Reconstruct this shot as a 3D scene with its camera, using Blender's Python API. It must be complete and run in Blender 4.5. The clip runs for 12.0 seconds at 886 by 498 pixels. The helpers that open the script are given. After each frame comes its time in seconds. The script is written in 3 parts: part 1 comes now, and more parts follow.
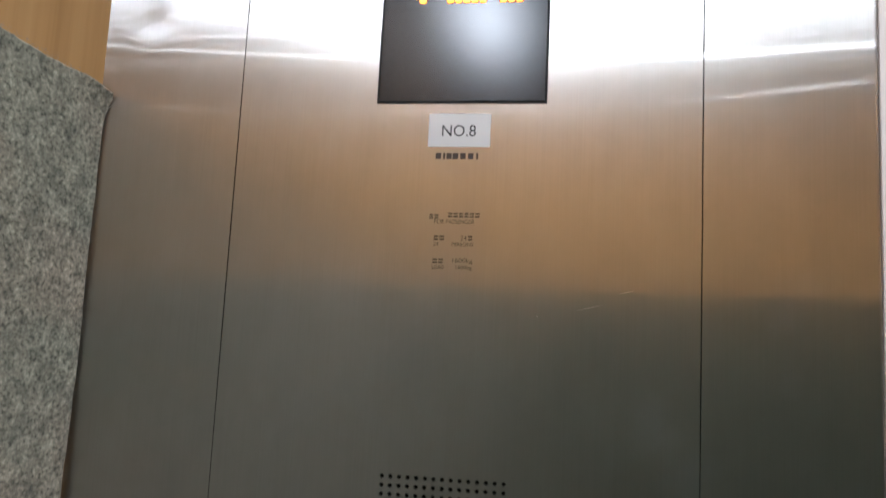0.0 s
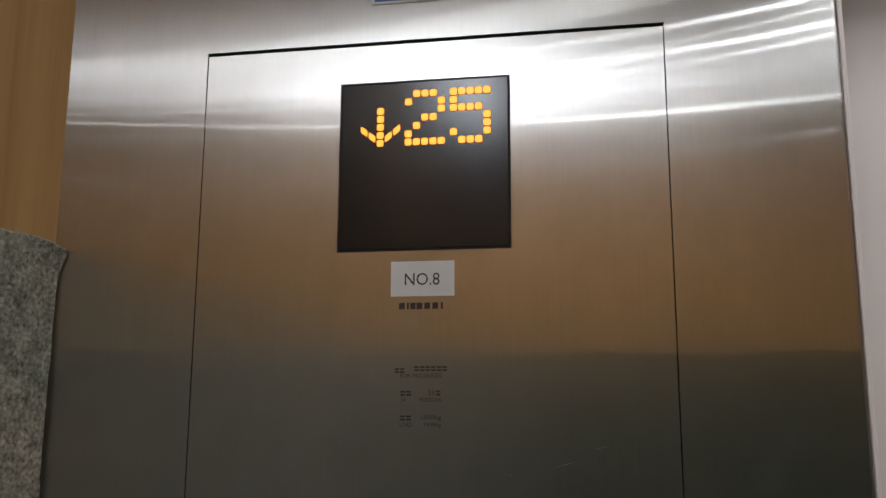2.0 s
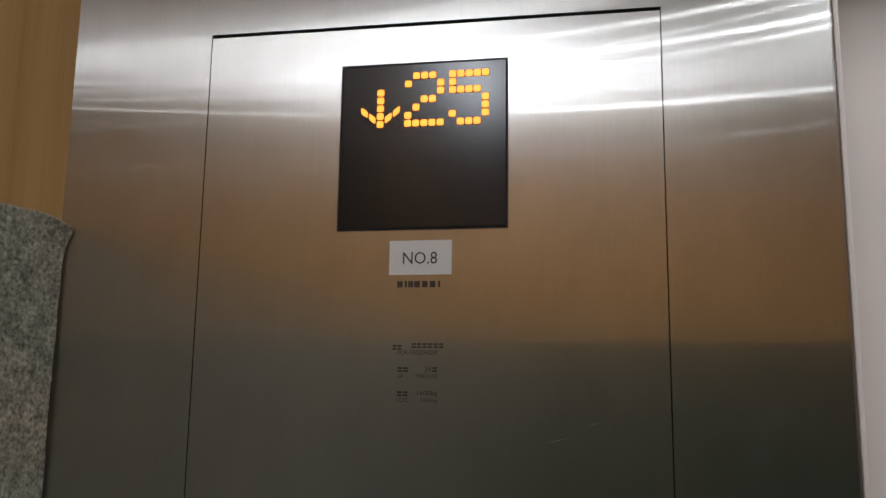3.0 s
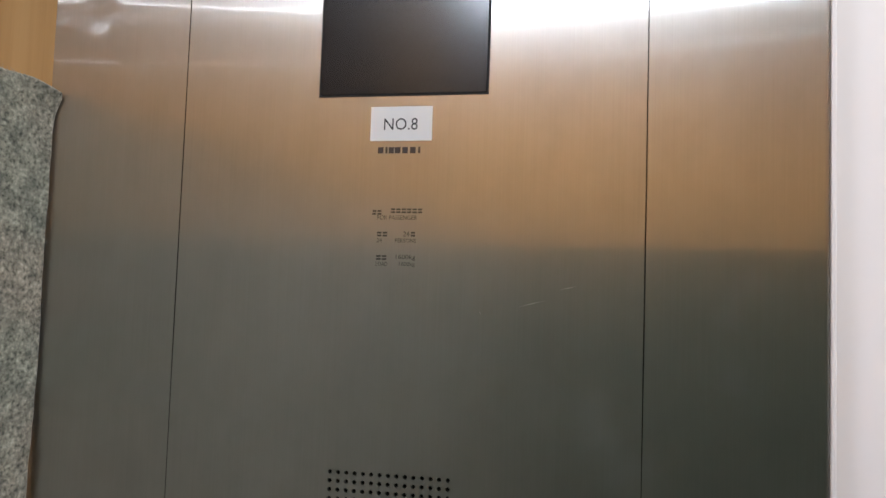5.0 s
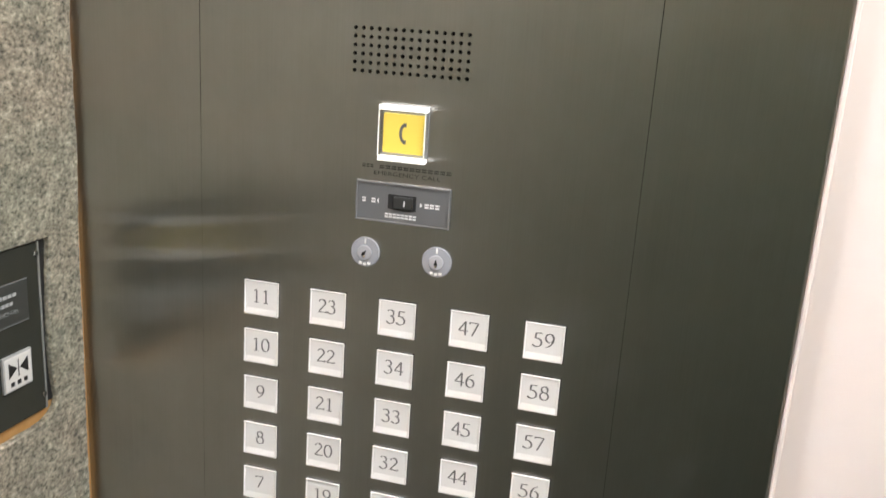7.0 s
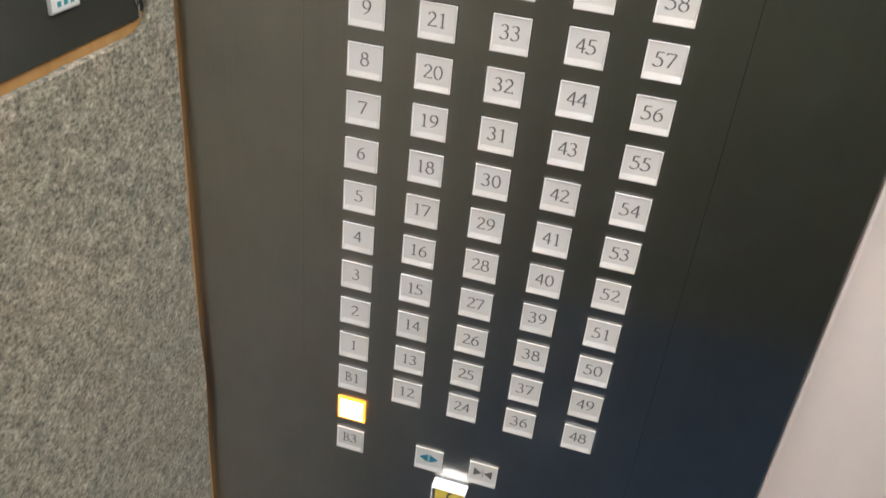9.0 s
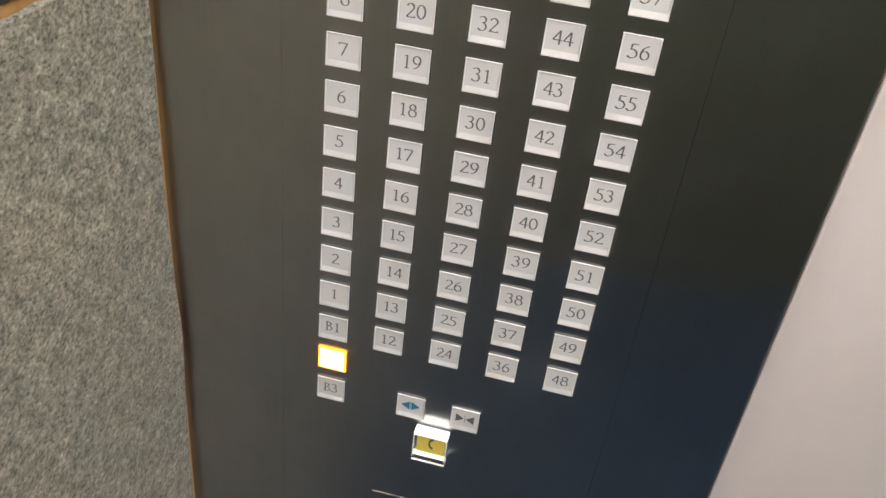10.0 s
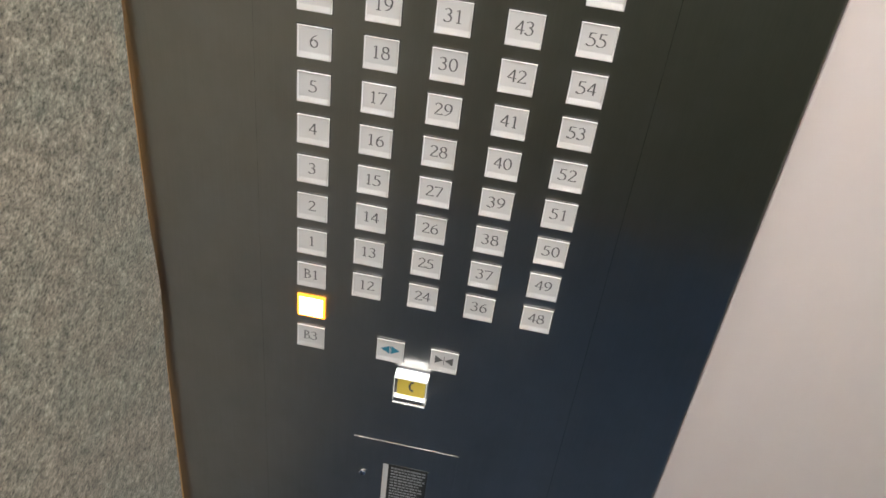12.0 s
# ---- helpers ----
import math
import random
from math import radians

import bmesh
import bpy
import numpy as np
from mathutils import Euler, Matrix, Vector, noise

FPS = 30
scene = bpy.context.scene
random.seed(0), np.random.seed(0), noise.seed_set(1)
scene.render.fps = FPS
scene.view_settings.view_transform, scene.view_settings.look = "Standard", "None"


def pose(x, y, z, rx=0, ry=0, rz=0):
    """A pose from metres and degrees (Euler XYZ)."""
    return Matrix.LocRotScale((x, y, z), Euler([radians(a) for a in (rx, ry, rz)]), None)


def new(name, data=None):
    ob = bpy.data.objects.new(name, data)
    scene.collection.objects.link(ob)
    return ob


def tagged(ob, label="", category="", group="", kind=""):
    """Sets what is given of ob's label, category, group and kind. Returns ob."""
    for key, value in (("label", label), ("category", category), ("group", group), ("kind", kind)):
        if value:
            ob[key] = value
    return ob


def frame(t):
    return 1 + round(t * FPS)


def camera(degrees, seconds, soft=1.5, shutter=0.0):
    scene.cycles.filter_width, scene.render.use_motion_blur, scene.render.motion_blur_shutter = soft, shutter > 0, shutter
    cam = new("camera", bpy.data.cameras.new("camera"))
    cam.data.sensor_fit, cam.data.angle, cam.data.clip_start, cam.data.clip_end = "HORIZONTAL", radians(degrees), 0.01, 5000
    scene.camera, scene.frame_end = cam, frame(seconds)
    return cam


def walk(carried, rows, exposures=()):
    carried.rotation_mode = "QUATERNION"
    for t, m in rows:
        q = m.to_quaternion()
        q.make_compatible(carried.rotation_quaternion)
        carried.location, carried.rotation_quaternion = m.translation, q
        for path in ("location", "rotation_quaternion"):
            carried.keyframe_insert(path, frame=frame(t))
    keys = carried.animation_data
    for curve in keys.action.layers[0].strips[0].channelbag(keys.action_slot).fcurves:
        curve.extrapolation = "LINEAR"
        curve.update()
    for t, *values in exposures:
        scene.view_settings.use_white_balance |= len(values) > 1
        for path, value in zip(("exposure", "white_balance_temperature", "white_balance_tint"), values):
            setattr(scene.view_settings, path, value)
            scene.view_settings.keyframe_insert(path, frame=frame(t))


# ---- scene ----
# The camera, held in the hand in front of the operating panel of a lift car.
cam = camera(54.4, 12.0, soft=1.5, shutter=0.2)
walk(cam, [
    (0.0, pose(0.0900, -0.5755, 1.6857, 97.91, -2.87, 9.28)),
    (0.2, pose(0.0860, -0.5767, 1.6955, 100.11, -2.28, 8.70)),
    (0.5, pose(0.0930, -0.5785, 1.7213, 101.06, -0.82, 9.07)),
    (1.0, pose(0.0942, -0.5670, 1.7595, 99.89, -0.22, 9.20)),
    (1.5, pose(0.0977, -0.5618, 1.7678, 100.54, -0.03, 9.49)),
    (2.0, pose(0.1118, -0.5617, 1.7678, 100.17, -0.22, 9.93)),
    (2.5, pose(0.1129, -0.5619, 1.7617, 100.06, -0.65, 9.94)),
    (3.0, pose(0.1196, -0.5690, 1.7581, 99.60, -0.80, 10.30)),
    (5.0, pose(0.1542, -0.5614, 1.7242, 94.06, -1.90, 12.22)),
    (5.5, pose(0.1450, -0.5545, 1.7240, 93.40, -1.75, 12.03)),
    (5.8, pose(0.1488, -0.5426, 1.7023, 91.44, -1.87, 13.38)),
    (6.0, pose(0.1499, -0.5420, 1.6767, 85.75, -1.91, 13.58)),
    (6.2, pose(0.1530, -0.5507, 1.6561, 82.67, -2.29, 13.49)),
    (6.5, pose(0.1710, -0.5583, 1.6418, 79.75, -2.51, 14.39)),
    (7.0, pose(0.1822, -0.5747, 1.6234, 74.97, -3.58, 15.75)),
    (7.2, pose(0.1860, -0.5777, 1.6173, 73.69, -3.88, 16.75)),
    (7.5, pose(0.1825, -0.5808, 1.6094, 72.03, -4.27, 17.74)),
    (7.6, pose(0.1704, -0.5844, 1.6081, 71.29, -4.62, 17.03)),
    (7.7, pose(0.1714, -0.5810, 1.6063, 70.60, -4.66, 17.47)),
    (9.3, pose(0.0962, -0.6019, 1.5104, 55.90, -5.34, 15.94)),
    (9.5, pose(0.0930, -0.6004, 1.5088, 55.47, -5.41, 14.98)),
    (10.0, pose(0.0868, -0.6079, 1.5060, 55.38, -5.77, 13.46)),
    (10.5, pose(0.0863, -0.6198, 1.5050, 55.40, -5.80, 12.89)),
    (11.0, pose(0.0899, -0.6101, 1.4993, 55.27, -6.01, 12.36)),
    (11.5, pose(0.0918, -0.6173, 1.5042, 54.52, -5.58, 11.52)),
    (12.0, pose(0.0818, -0.6286, 1.4975, 53.17, -5.73, 10.56)),
], exposures=[(0.0, -1.0, 5900, 10), (0.25, -1.4, 6000, 10), (0.5, -1.85, 6150, 10), (0.9, -1.80, 6150, 10), (1.6, -2.08, 6300, 10), (3.2, -2.02, 6300, 10), (4.6, -0.82, 5850, 10), (5.6, -0.84, 5950, 10),
    (6.0, -0.4, 5750, 10), (6.25, -0.15, 6200, 10), (6.6, 0.08, 6500, 10), (7.7, 0.1, 6500, 10), (9.3, -0.14, 6500, 10), (12.0, -0.12, 6500, 10)])

# ---- plan: the steel front return lies in y = 0, the car is at y < 0 ----
LEFT, RIGHT, BACK, CEIL = -0.2745, 1.62, -1.65, 2.45
EDGE = 0.2736          # right edge of the front return
PX, PZ = 0.1625, 2.0185  # half width and top of the face plate
CX = -0.0008           # centre line of the fittings
X0, Z0, P, Q = -0.1110, 1.4063, 0.055, 0.03991   # first button's centre, column and row pitch

# ---- light: ceiling lamps only ----
world = bpy.data.worlds.new("world")
scene.world = world
world.use_nodes = True
world.node_tree.nodes["Background"].inputs[0].default_value = (0.6, 0.6, 0.62, 1)
world.node_tree.nodes["Background"].inputs[1].default_value = 0.02


def area_lamp(name, x, y, z, sx, sy, watts, colour=(0.97, 1.0, 1.0), shape="RECTANGLE"):
    data = bpy.data.lights.new(name, "AREA")
    data.shape, data.size, data.size_y, data.energy, data.color = shape, sx, sy, watts, colour
    ob = new(name, data)
    ob.matrix_world = pose(x, y, z)
    return ob


# (x, y, lamp diameter, watts): small spots, and three broader ones added doorway-side as fill
DOWNLIGHTS = [(0.32, -1.44, 0.014, 2.4), (1.57, -1.09, 0.012, 2.2), (0.74, -0.78, 0.020, 2.0), (1.02, -0.60, 0.014, 1.8),
              (0.74, -0.92, 0.022, 2.6), (0.96, -0.84, 0.014, 2.2), (0.34, -0.28, 0.15, 4.6), (0.84, -0.42, 0.15, 13.0), (1.42, -0.28, 0.15, 4.6)]
for lx, ly, size, watts in DOWNLIGHTS:
    area_lamp("downlight_lamp", lx, ly, CEIL - 0.004, size, size, watts, shape="DISK")


# ---- materials ----
def material(name, colour=(0.5, 0.5, 0.5), rough=0.5, metal=0.0, emit=None, strength=0.0):
    m = bpy.data.materials.new(name)
    m.use_nodes = True
    b = m.node_tree.nodes["Principled BSDF"]
    b.inputs["Base Color"].default_value = (*colour, 1)
    b.inputs["Roughness"].default_value = rough
    b.inputs["Metallic"].default_value = metal
    if emit:
        b.inputs["Emission Color"].default_value = (*emit, 1)
        b.inputs["Emission Strength"].default_value = strength
    return m


def node(m, kind, **values):
    n = m.node_tree.nodes.new(kind)
    for key, value in values.items():
        n.inputs[key.replace("_", " ")].default_value = value
    return n


def join(m, a, b):
    m.node_tree.links.new(a, b)


def shader(m):
    return m.node_tree.nodes["Principled BSDF"]


def coords(m, scale):
    """World-sized coordinates: the object's own space, stretched by scale."""
    tc = node(m, "ShaderNodeTexCoord")
    mp = node(m, "ShaderNodeMapping")
    mp.inputs["Scale"].default_value = scale
    join(m, tc.outputs["Object"], mp.inputs["Vector"])
    return mp.outputs["Vector"]


def noise_tex(m, scale, size=1.0, detail=4.0, rough=0.55):
    n = node(m, "ShaderNodeTexNoise", Scale=size, Detail=detail, Roughness=rough)
    join(m, coords(m, scale), n.inputs["Vector"])
    return n.outputs["Fac"]


def ramp(m, fac, stops):
    r = node(m, "ShaderNodeValToRGB")
    e = r.color_ramp.elements
    while len(e) < len(stops):
        e.new(0.5)
    for k, (at, c) in zip(e, stops):
        k.position, k.color = at, (*c, 1)
    join(m, fac, r.inputs["Fac"])
    return r.outputs["Color"]


def remap(m, fac, lo, hi, a=0.3, b=0.7):
    n = node(m, "ShaderNodeMapRange")
    for i, v in ((1, a), (2, b), (3, lo), (4, hi)):
        n.inputs[i].default_value = v
    join(m, fac, n.inputs[0])
    return n.outputs[0]


def mix(m, a, b, fac=0.5, mode="MIX"):
    n = m.node_tree.nodes.new("ShaderNodeMix")
    n.data_type, n.blend_type = "RGBA", mode
    for v, s in ((fac, n.inputs[0]), (a, n.inputs[6]), (b, n.inputs[7])):
        if isinstance(v, (int, float)):
            s.default_value = v
        elif isinstance(v, tuple):
            s.default_value = (*v, 1)
        else:
            join(m, v, s)
    return n.outputs[2]


def bumped(m, *layers):
    """Bump layers: (height, strength, distance in metres)."""
    last = None
    for h, strength, distance in layers:
        b = node(m, "ShaderNodeBump", Strength=strength, Distance=distance)
        join(m, h, b.inputs["Height"])
        if last:
            join(m, last, b.inputs["Normal"])
        last = b.outputs["Normal"]
    join(m, last, shader(m).inputs["Normal"])


def brushed_steel(name, colour, wave=0.25):
    """Hairline steel, brushed upright: it spreads reflections sideways and hardly up and down."""
    m = material(name, colour, 0.3, 1.0)
    hair = noise_tex(m, (1100, 1100, 9), detail=3.0)
    streak = noise_tex(m, (160, 160, 1.6), detail=4.0)
    smear = noise_tex(m, (9, 9, 6), detail=5.0, rough=0.65)
    c = mix(m, ramp(m, hair, [(0.25, tuple(v * 0.962 for v in colour)), (0.75, tuple(min(1, v * 1.032) for v in colour))]),
            ramp(m, streak, [(0.3, (0.985, 0.985, 0.985)), (0.7, (1, 1, 1))]), 1.0, "MULTIPLY")
    big = noise_tex(m, (5, 5, 7), detail=1.0)
    b1 = node(m, "ShaderNodeBump", Strength=wave, Distance=0.002)
    join(m, big, b1.inputs["Height"])
    t = node(m, "ShaderNodeCombineXYZ")
    t.inputs[0].default_value = 1.0
    lobes = []
    # a wide fan of fine streaks, a soft sheen and a tighter reflection
    for rough, aniso in ((0.172, -0.97), (0.287, -0.452), (0.145, -0.900)):
        g = m.node_tree.nodes.new("ShaderNodeBsdfAnisotropic")
        g.inputs["Anisotropy"].default_value = aniso
        join(m, c, g.inputs["Color"])
        g.inputs["Roughness"].default_value = rough
        join(m, b1.outputs["Normal"], g.inputs["Normal"])
        join(m, t.outputs[0], g.inputs["Tangent"])
        lobes.append(g)
    sheen = m.node_tree.nodes.new("ShaderNodeMixShader")
    sheen.inputs[0].default_value = 0.40
    join(m, lobes[1].outputs[0], sheen.inputs[1])
    join(m, lobes[2].outputs[0], sheen.inputs[2])
    both = m.node_tree.nodes.new("ShaderNodeMixShader")
    join(m, remap(m, smear, 0.62, 0.84, 0.2, 0.8), both.inputs[0])
    join(m, lobes[0].outputs[0], both.inputs[1])
    join(m, sheen.outputs[0], both.inputs[2])
    # greasy touches, a little duller than the clean metal
    touch = noise_tex(m, (17, 17, 13), detail=3.0, rough=0.6)
    grease = m.node_tree.nodes.new("ShaderNodeBsdfDiffuse")
    grease.inputs["Color"].default_value = (0.42, 0.42, 0.41, 1)
    worn = m.node_tree.nodes.new("ShaderNodeMixShader")
    join(m, remap(m, touch, 0.0, 0.06, 0.58, 0.80), worn.inputs[0])
    join(m, both.outputs[0], worn.inputs[1])
    join(m, grease.outputs[0], worn.inputs[2])
    join(m, worn.outputs[0], m.node_tree.nodes["Material Output"].inputs["Surface"])
    return m


STEEL = brushed_steel("brushed steel", (0.61, 0.593, 0.572), wave=0.12)
STEEL_PLATE = brushed_steel("brushed steel plate", (0.61, 0.593, 0.572), wave=0.03)

# flat black for gaps, slots and backings
BLACK_GAP = material("gap black", (0.012, 0.012, 0.012), 0.7)


def wood():
    m = material("honey veneer", (0.4, 0.2, 0.07), 0.48)
    shader(m).inputs["Specular IOR Level"].default_value = 0.22
    grain = noise_tex(m, (60, 60, 2.2), detail=6.0, rough=0.6)
    broad = noise_tex(m, (9, 9, 0.7), detail=3.0)
    c = mix(m, ramp(m, grain, [(0.25, (0.40, 0.212, 0.073)), (0.5, (0.50, 0.282, 0.108)), (0.8, (0.56, 0.332, 0.138))]),
            ramp(m, broad, [(0.3, (0.86, 0.84, 0.8)), (0.7, (1, 1, 1))]), 1.0, "MULTIPLY")
    join(m, c, shader(m).inputs["Base Color"])
    bumped(m, (grain, 0.05, 0.0006))
    return m


def felt():
    m = material("grey needle felt", (0.2, 0.2, 0.2), 1.0)
    fibre = noise_tex(m, (1500, 950, 1500), detail=5.0, rough=0.7)
    clump = noise_tex(m, (340, 270, 350), detail=2.5, rough=0.6)
    patch = noise_tex(m, (75, 62, 75), detail=4.0, rough=0.6)
    tuft = noise_tex(m, (170, 140, 150), detail=3.0, rough=0.6)
    tint = noise_tex(m, (8, 6, 8), detail=5.0, rough=0.65)
    c = ramp(m, clump, [(0.33, (0.095, 0.095, 0.082)), (0.42, (0.215, 0.214, 0.190)), (0.56, (0.30, 0.295, 0.267)), (0.68, (0.43, 0.42, 0.385))])
    c = mix(m, c, ramp(m, fibre, [(0.3, (0.66, 0.66, 0.66)), (0.68, (1.19, 1.19, 1.19))]), 1.0, "MULTIPLY")
    c = mix(m, c, ramp(m, patch, [(0.32, (0.66, 0.66, 0.65)), (0.66, (1.25, 1.24, 1.22))]), 1.0, "MULTIPLY")
    c = mix(m, c, ramp(m, tuft, [(0.33, (0.68, 0.69, 0.68)), (0.47, (1.0, 1.0, 0.99)), (0.68, (1.12, 1.11, 1.10))]), 1.0, "MULTIPLY")
    c = mix(m, c, ramp(m, tint, [(0.40, (1.10, 0.98, 0.85)), (0.60, (0.95, 0.94, 0.82))]), 1.0, "MULTIPLY")
    join(m, c, shader(m).inputs["Base Color"])
    s = shader(m)
    s.inputs["Sheen Weight"].default_value = 0.25
    s.inputs["Specular IOR Level"].default_value = 0.1
    bumped(m, (clump, 0.16, 0.0008), (fibre, 0.35, 0.0004))
    return m


def painted(name, colour, rough=0.45, grime=0.06, relief=0.03):
    m = material(name, colour, rough)
    n1 = noise_tex(m, (7, 7, 3), detail=5.0, rough=0.6)
    n2 = noise_tex(m, (420, 420, 420), detail=2.0)
    c = ramp(m, n1, [(0.3, tuple(v * (1 - grime) for v in colour)), (0.65, colour)])
    join(m, c, shader(m).inputs["Base Color"])
    join(m, remap(m, n1, rough * 0.9, rough * 1.15), shader(m).inputs["Roughness"])
    bumped(m, (n2, relief, 0.0003))
    return m


WOOD, FELT = wood(), felt()
FIBRE = painted("felt fibre", (0.36, 0.355, 0.34), 0.9)
# darker copy of the felt: the shade on the unseen pads is in the colour
FELT_SHADED = painted("shaded felt", (0.062, 0.076, 0.053), 0.95, 0.25, 0.3)
DOOR = painted("beige door paint", (0.74, 0.668, 0.635), 0.4)
CEILING = painted("white ceiling paint", (0.80, 0.79, 0.77), 0.5)
FLOOR = painted("dark navy floor", (0.009, 0.029, 0.066), 0.55, 0.2)
CAP = painted("ivory button plastic", (0.73, 0.715, 0.695), 0.35, 0.03, 0.01)
INK = material("grey print", (0.135, 0.13, 0.128), 0.6)
BLACK_INK = material("black print", (0.02, 0.018, 0.018), 0.5)
ETCH = material("etched paint", (0.035, 0.036, 0.033), 0.5)
GLASS_BLACK = painted("black display glass", (0.007, 0.008, 0.011), 0.175, 0.2, 0.002)
shader(GLASS_BLACK).inputs["Specular IOR Level"].default_value = 0.38
LED = material("amber diode", (0.9, 0.45, 0.06), 0.4, 0.0, (1.0, 0.49, 0.04), 5.0)
LED_RIM = material("red diode rim", (0.5, 0.05, 0.01), 0.4, 0.0, (1.0, 0.12, 0.0), 0.6)
STICKER = painted("white silver sticker", (0.73, 0.72, 0.71), 0.3, 0.2)
ACRYLIC = material("lit clear acrylic", (0.9, 0.9, 0.9), 0.15, 0.0, (1.0, 0.98, 0.93), 1.15)
# slight emission gives the clear cover's lips their highlight
LIP_GLOW = material("pale glowing acrylic", (0.75, 0.75, 0.72), 0.2, 0.0, (1.0, 0.98, 0.93), 0.3)
CLEAR = material("clear acrylic", (1, 1, 1), 0.04)
shader(CLEAR).inputs["Transmission Weight"].default_value = 1.0
shader(CLEAR).inputs["IOR"].default_value = 1.25
YELLOW = painted("yellow call cap", (0.80, 0.62, 0.10), 0.4, 0.06, 0.01)
shader(YELLOW).inputs["Emission Color"].default_value = (1.0, 0.72, 0.16, 1)
shader(YELLOW).inputs["Emission Strength"].default_value = 0.14
GREY_PLATE = painted("grey switch plate", (0.13, 0.133, 0.137), 0.28)
WHITE_INK = material("white print", (0.8, 0.8, 0.8), 0.5)
NOTICE_INK = material("pale grey print", (0.34, 0.35, 0.36), 0.5)
CHROME = material("polished key barrel", (0.75, 0.75, 0.76), 0.16, 1.0)
RING = painted("pale plastic key ring", (0.34, 0.35, 0.38), 0.2)
BARREL = painted("smooth pale barrel", (0.40, 0.40, 0.43), 0.12)
RIM_GREY = painted("grey glossy rim plastic", (0.19, 0.195, 0.20), 0.22)
LABEL_GREY = painted("dark grey label plate", (0.055, 0.057, 0.053), 0.3, 0.1)
DARK_PLASTIC = painted("dark plastic", (0.03, 0.031, 0.03), 0.4, 0.2)
EDGE_HIGHLIGHT = painted("grey edge highlight", (0.24, 0.24, 0.23), 0.2)
SIDE_PLATE = painted("black glossy side plate", (0.045, 0.046, 0.038), 0.2, 0.2, 0.01)
BLUE_INK = material("blue print", (0.03, 0.22, 0.32), 0.5)
TEAL_INK = material("teal print", (0.02, 0.25, 0.32), 0.5)
BUTTON_RIM = painted("grey button rim", (0.42, 0.42, 0.42), 0.3)
SIGN_BLUE = painted("blue sign print", (0.06, 0.10, 0.42), 0.4)
LIT_FACE = material("lit button face", (0.9, 0.7, 0.4), 0.4, 0.0, (1.0, 0.80, 0.45), 6.0)
# orange emission on the rim stands in for the bloom round the lit face
LIT_HALO = material("lit button rim with halo", (0.9, 0.5, 0.1), 0.4, 0.0, (1.0, 0.33, 0.01), 3.2)
GLOW = material("frosted lamp dome", (0.9, 0.9, 0.9), 0.5, 0.0, (0.94, 0.98, 1.04), 1.0)
tc, gr, mp = node(GLOW, "ShaderNodeTexCoord"), node(GLOW, "ShaderNodeTexGradient"), node(GLOW, "ShaderNodeMapping")
gr.gradient_type = "QUADRATIC_SPHERE"
mp.inputs["Scale"].default_value = (1 / 0.135, 1 / 0.45, 0.0)
join(GLOW, tc.outputs["Object"], mp.inputs["Vector"])
join(GLOW, mp.outputs["Vector"], gr.inputs["Vector"])
join(GLOW, remap(GLOW, gr.outputs["Fac"], 1.0, 188.0, 0.0, 1.0), shader(GLOW).inputs["Emission Strength"])
WHITE_TRIM = painted("white trim paint", (0.8, 0.8, 0.78), 0.35)


# ---- mesh helpers ----
def finish(bm, name, smooth=False):
    bmesh.ops.recalc_face_normals(bm, faces=bm.faces)
    me = bpy.data.meshes.new(name)
    for f in bm.faces:
        f.smooth = smooth
    bm.to_mesh(me)
    bm.free()
    return me


def base(name, x, y, z, label="", category="", group="", kind=""):
    ob = new(name)
    ob.empty_display_size = 0.02
    ob.matrix_world = Matrix.Translation((x, y, z))
    return tagged(ob, label, category, group, kind)


def put(name, mesh, mat, parent=None, label="", at=None):
    """A mesh object in the world's axes, under parent where one is given."""
    ob = new(name, mesh)
    if mat and not mesh.materials:
        mesh.materials.append(mat)
    if at is not None:
        ob.location = at
    if parent is not None:
        bpy.context.view_layer.update()
        ob.parent = parent
        ob.matrix_parent_inverse = parent.matrix_world.inverted()
    return tagged(ob, label)


def part(name, bm, mat, parent, label="", smooth=False, at=None):
    return put(name, finish(bm, name, smooth), mat, parent, label, at)


def box(bm, x0, x1, y0, y1, z0, z1, bevel=0.0, segments=2):
    r = bmesh.ops.create_cube(bm, size=1.0)
    for v in r["verts"]:
        v.co = Vector(((x0 + x1) / 2 + v.co.x * (x1 - x0), (y0 + y1) / 2 + v.co.y * (y1 - y0), (z0 + z1) / 2 + v.co.z * (z1 - z0)))
    if bevel:
        es = list({e for v in r["verts"] for e in v.link_edges})
        bmesh.ops.bevel(bm, geom=es, offset=bevel, segments=segments, affect="EDGES", profile=0.6)
    return bm


def cubed(*a, **k):
    return box(bmesh.new(), *a, **k)


def disc(bm, x, y, z, r, depth, n=32, bevel=0.0, axis="y"):
    """A round boss whose axis is the y axis (or x), its back at y (or x)."""
    out = bmesh.ops.create_cone(bm, cap_ends=True, segments=n, radius1=r, radius2=r, depth=depth)
    turn = Matrix.Rotation(radians(90), 4, "X") if axis == "y" else Matrix.Rotation(radians(90), 4, "Y") if axis == "x" else Matrix()
    mv = {"y": (x, y - depth / 2, z), "x": (x + depth / 2, y, z), "z": (x, y, z + depth / 2)}[axis]
    bmesh.ops.transform(bm, matrix=Matrix.Translation(mv) @ turn, verts=out["verts"])
    if bevel:
        es = [e for e in {e for v in out["verts"] for e in v.link_edges} if len(e.link_faces) == 2 and max(len(f.verts) for f in e.link_faces) > 4]
        bmesh.ops.bevel(bm, geom=es, offset=bevel, segments=2, affect="EDGES", profile=0.5)
    return bm


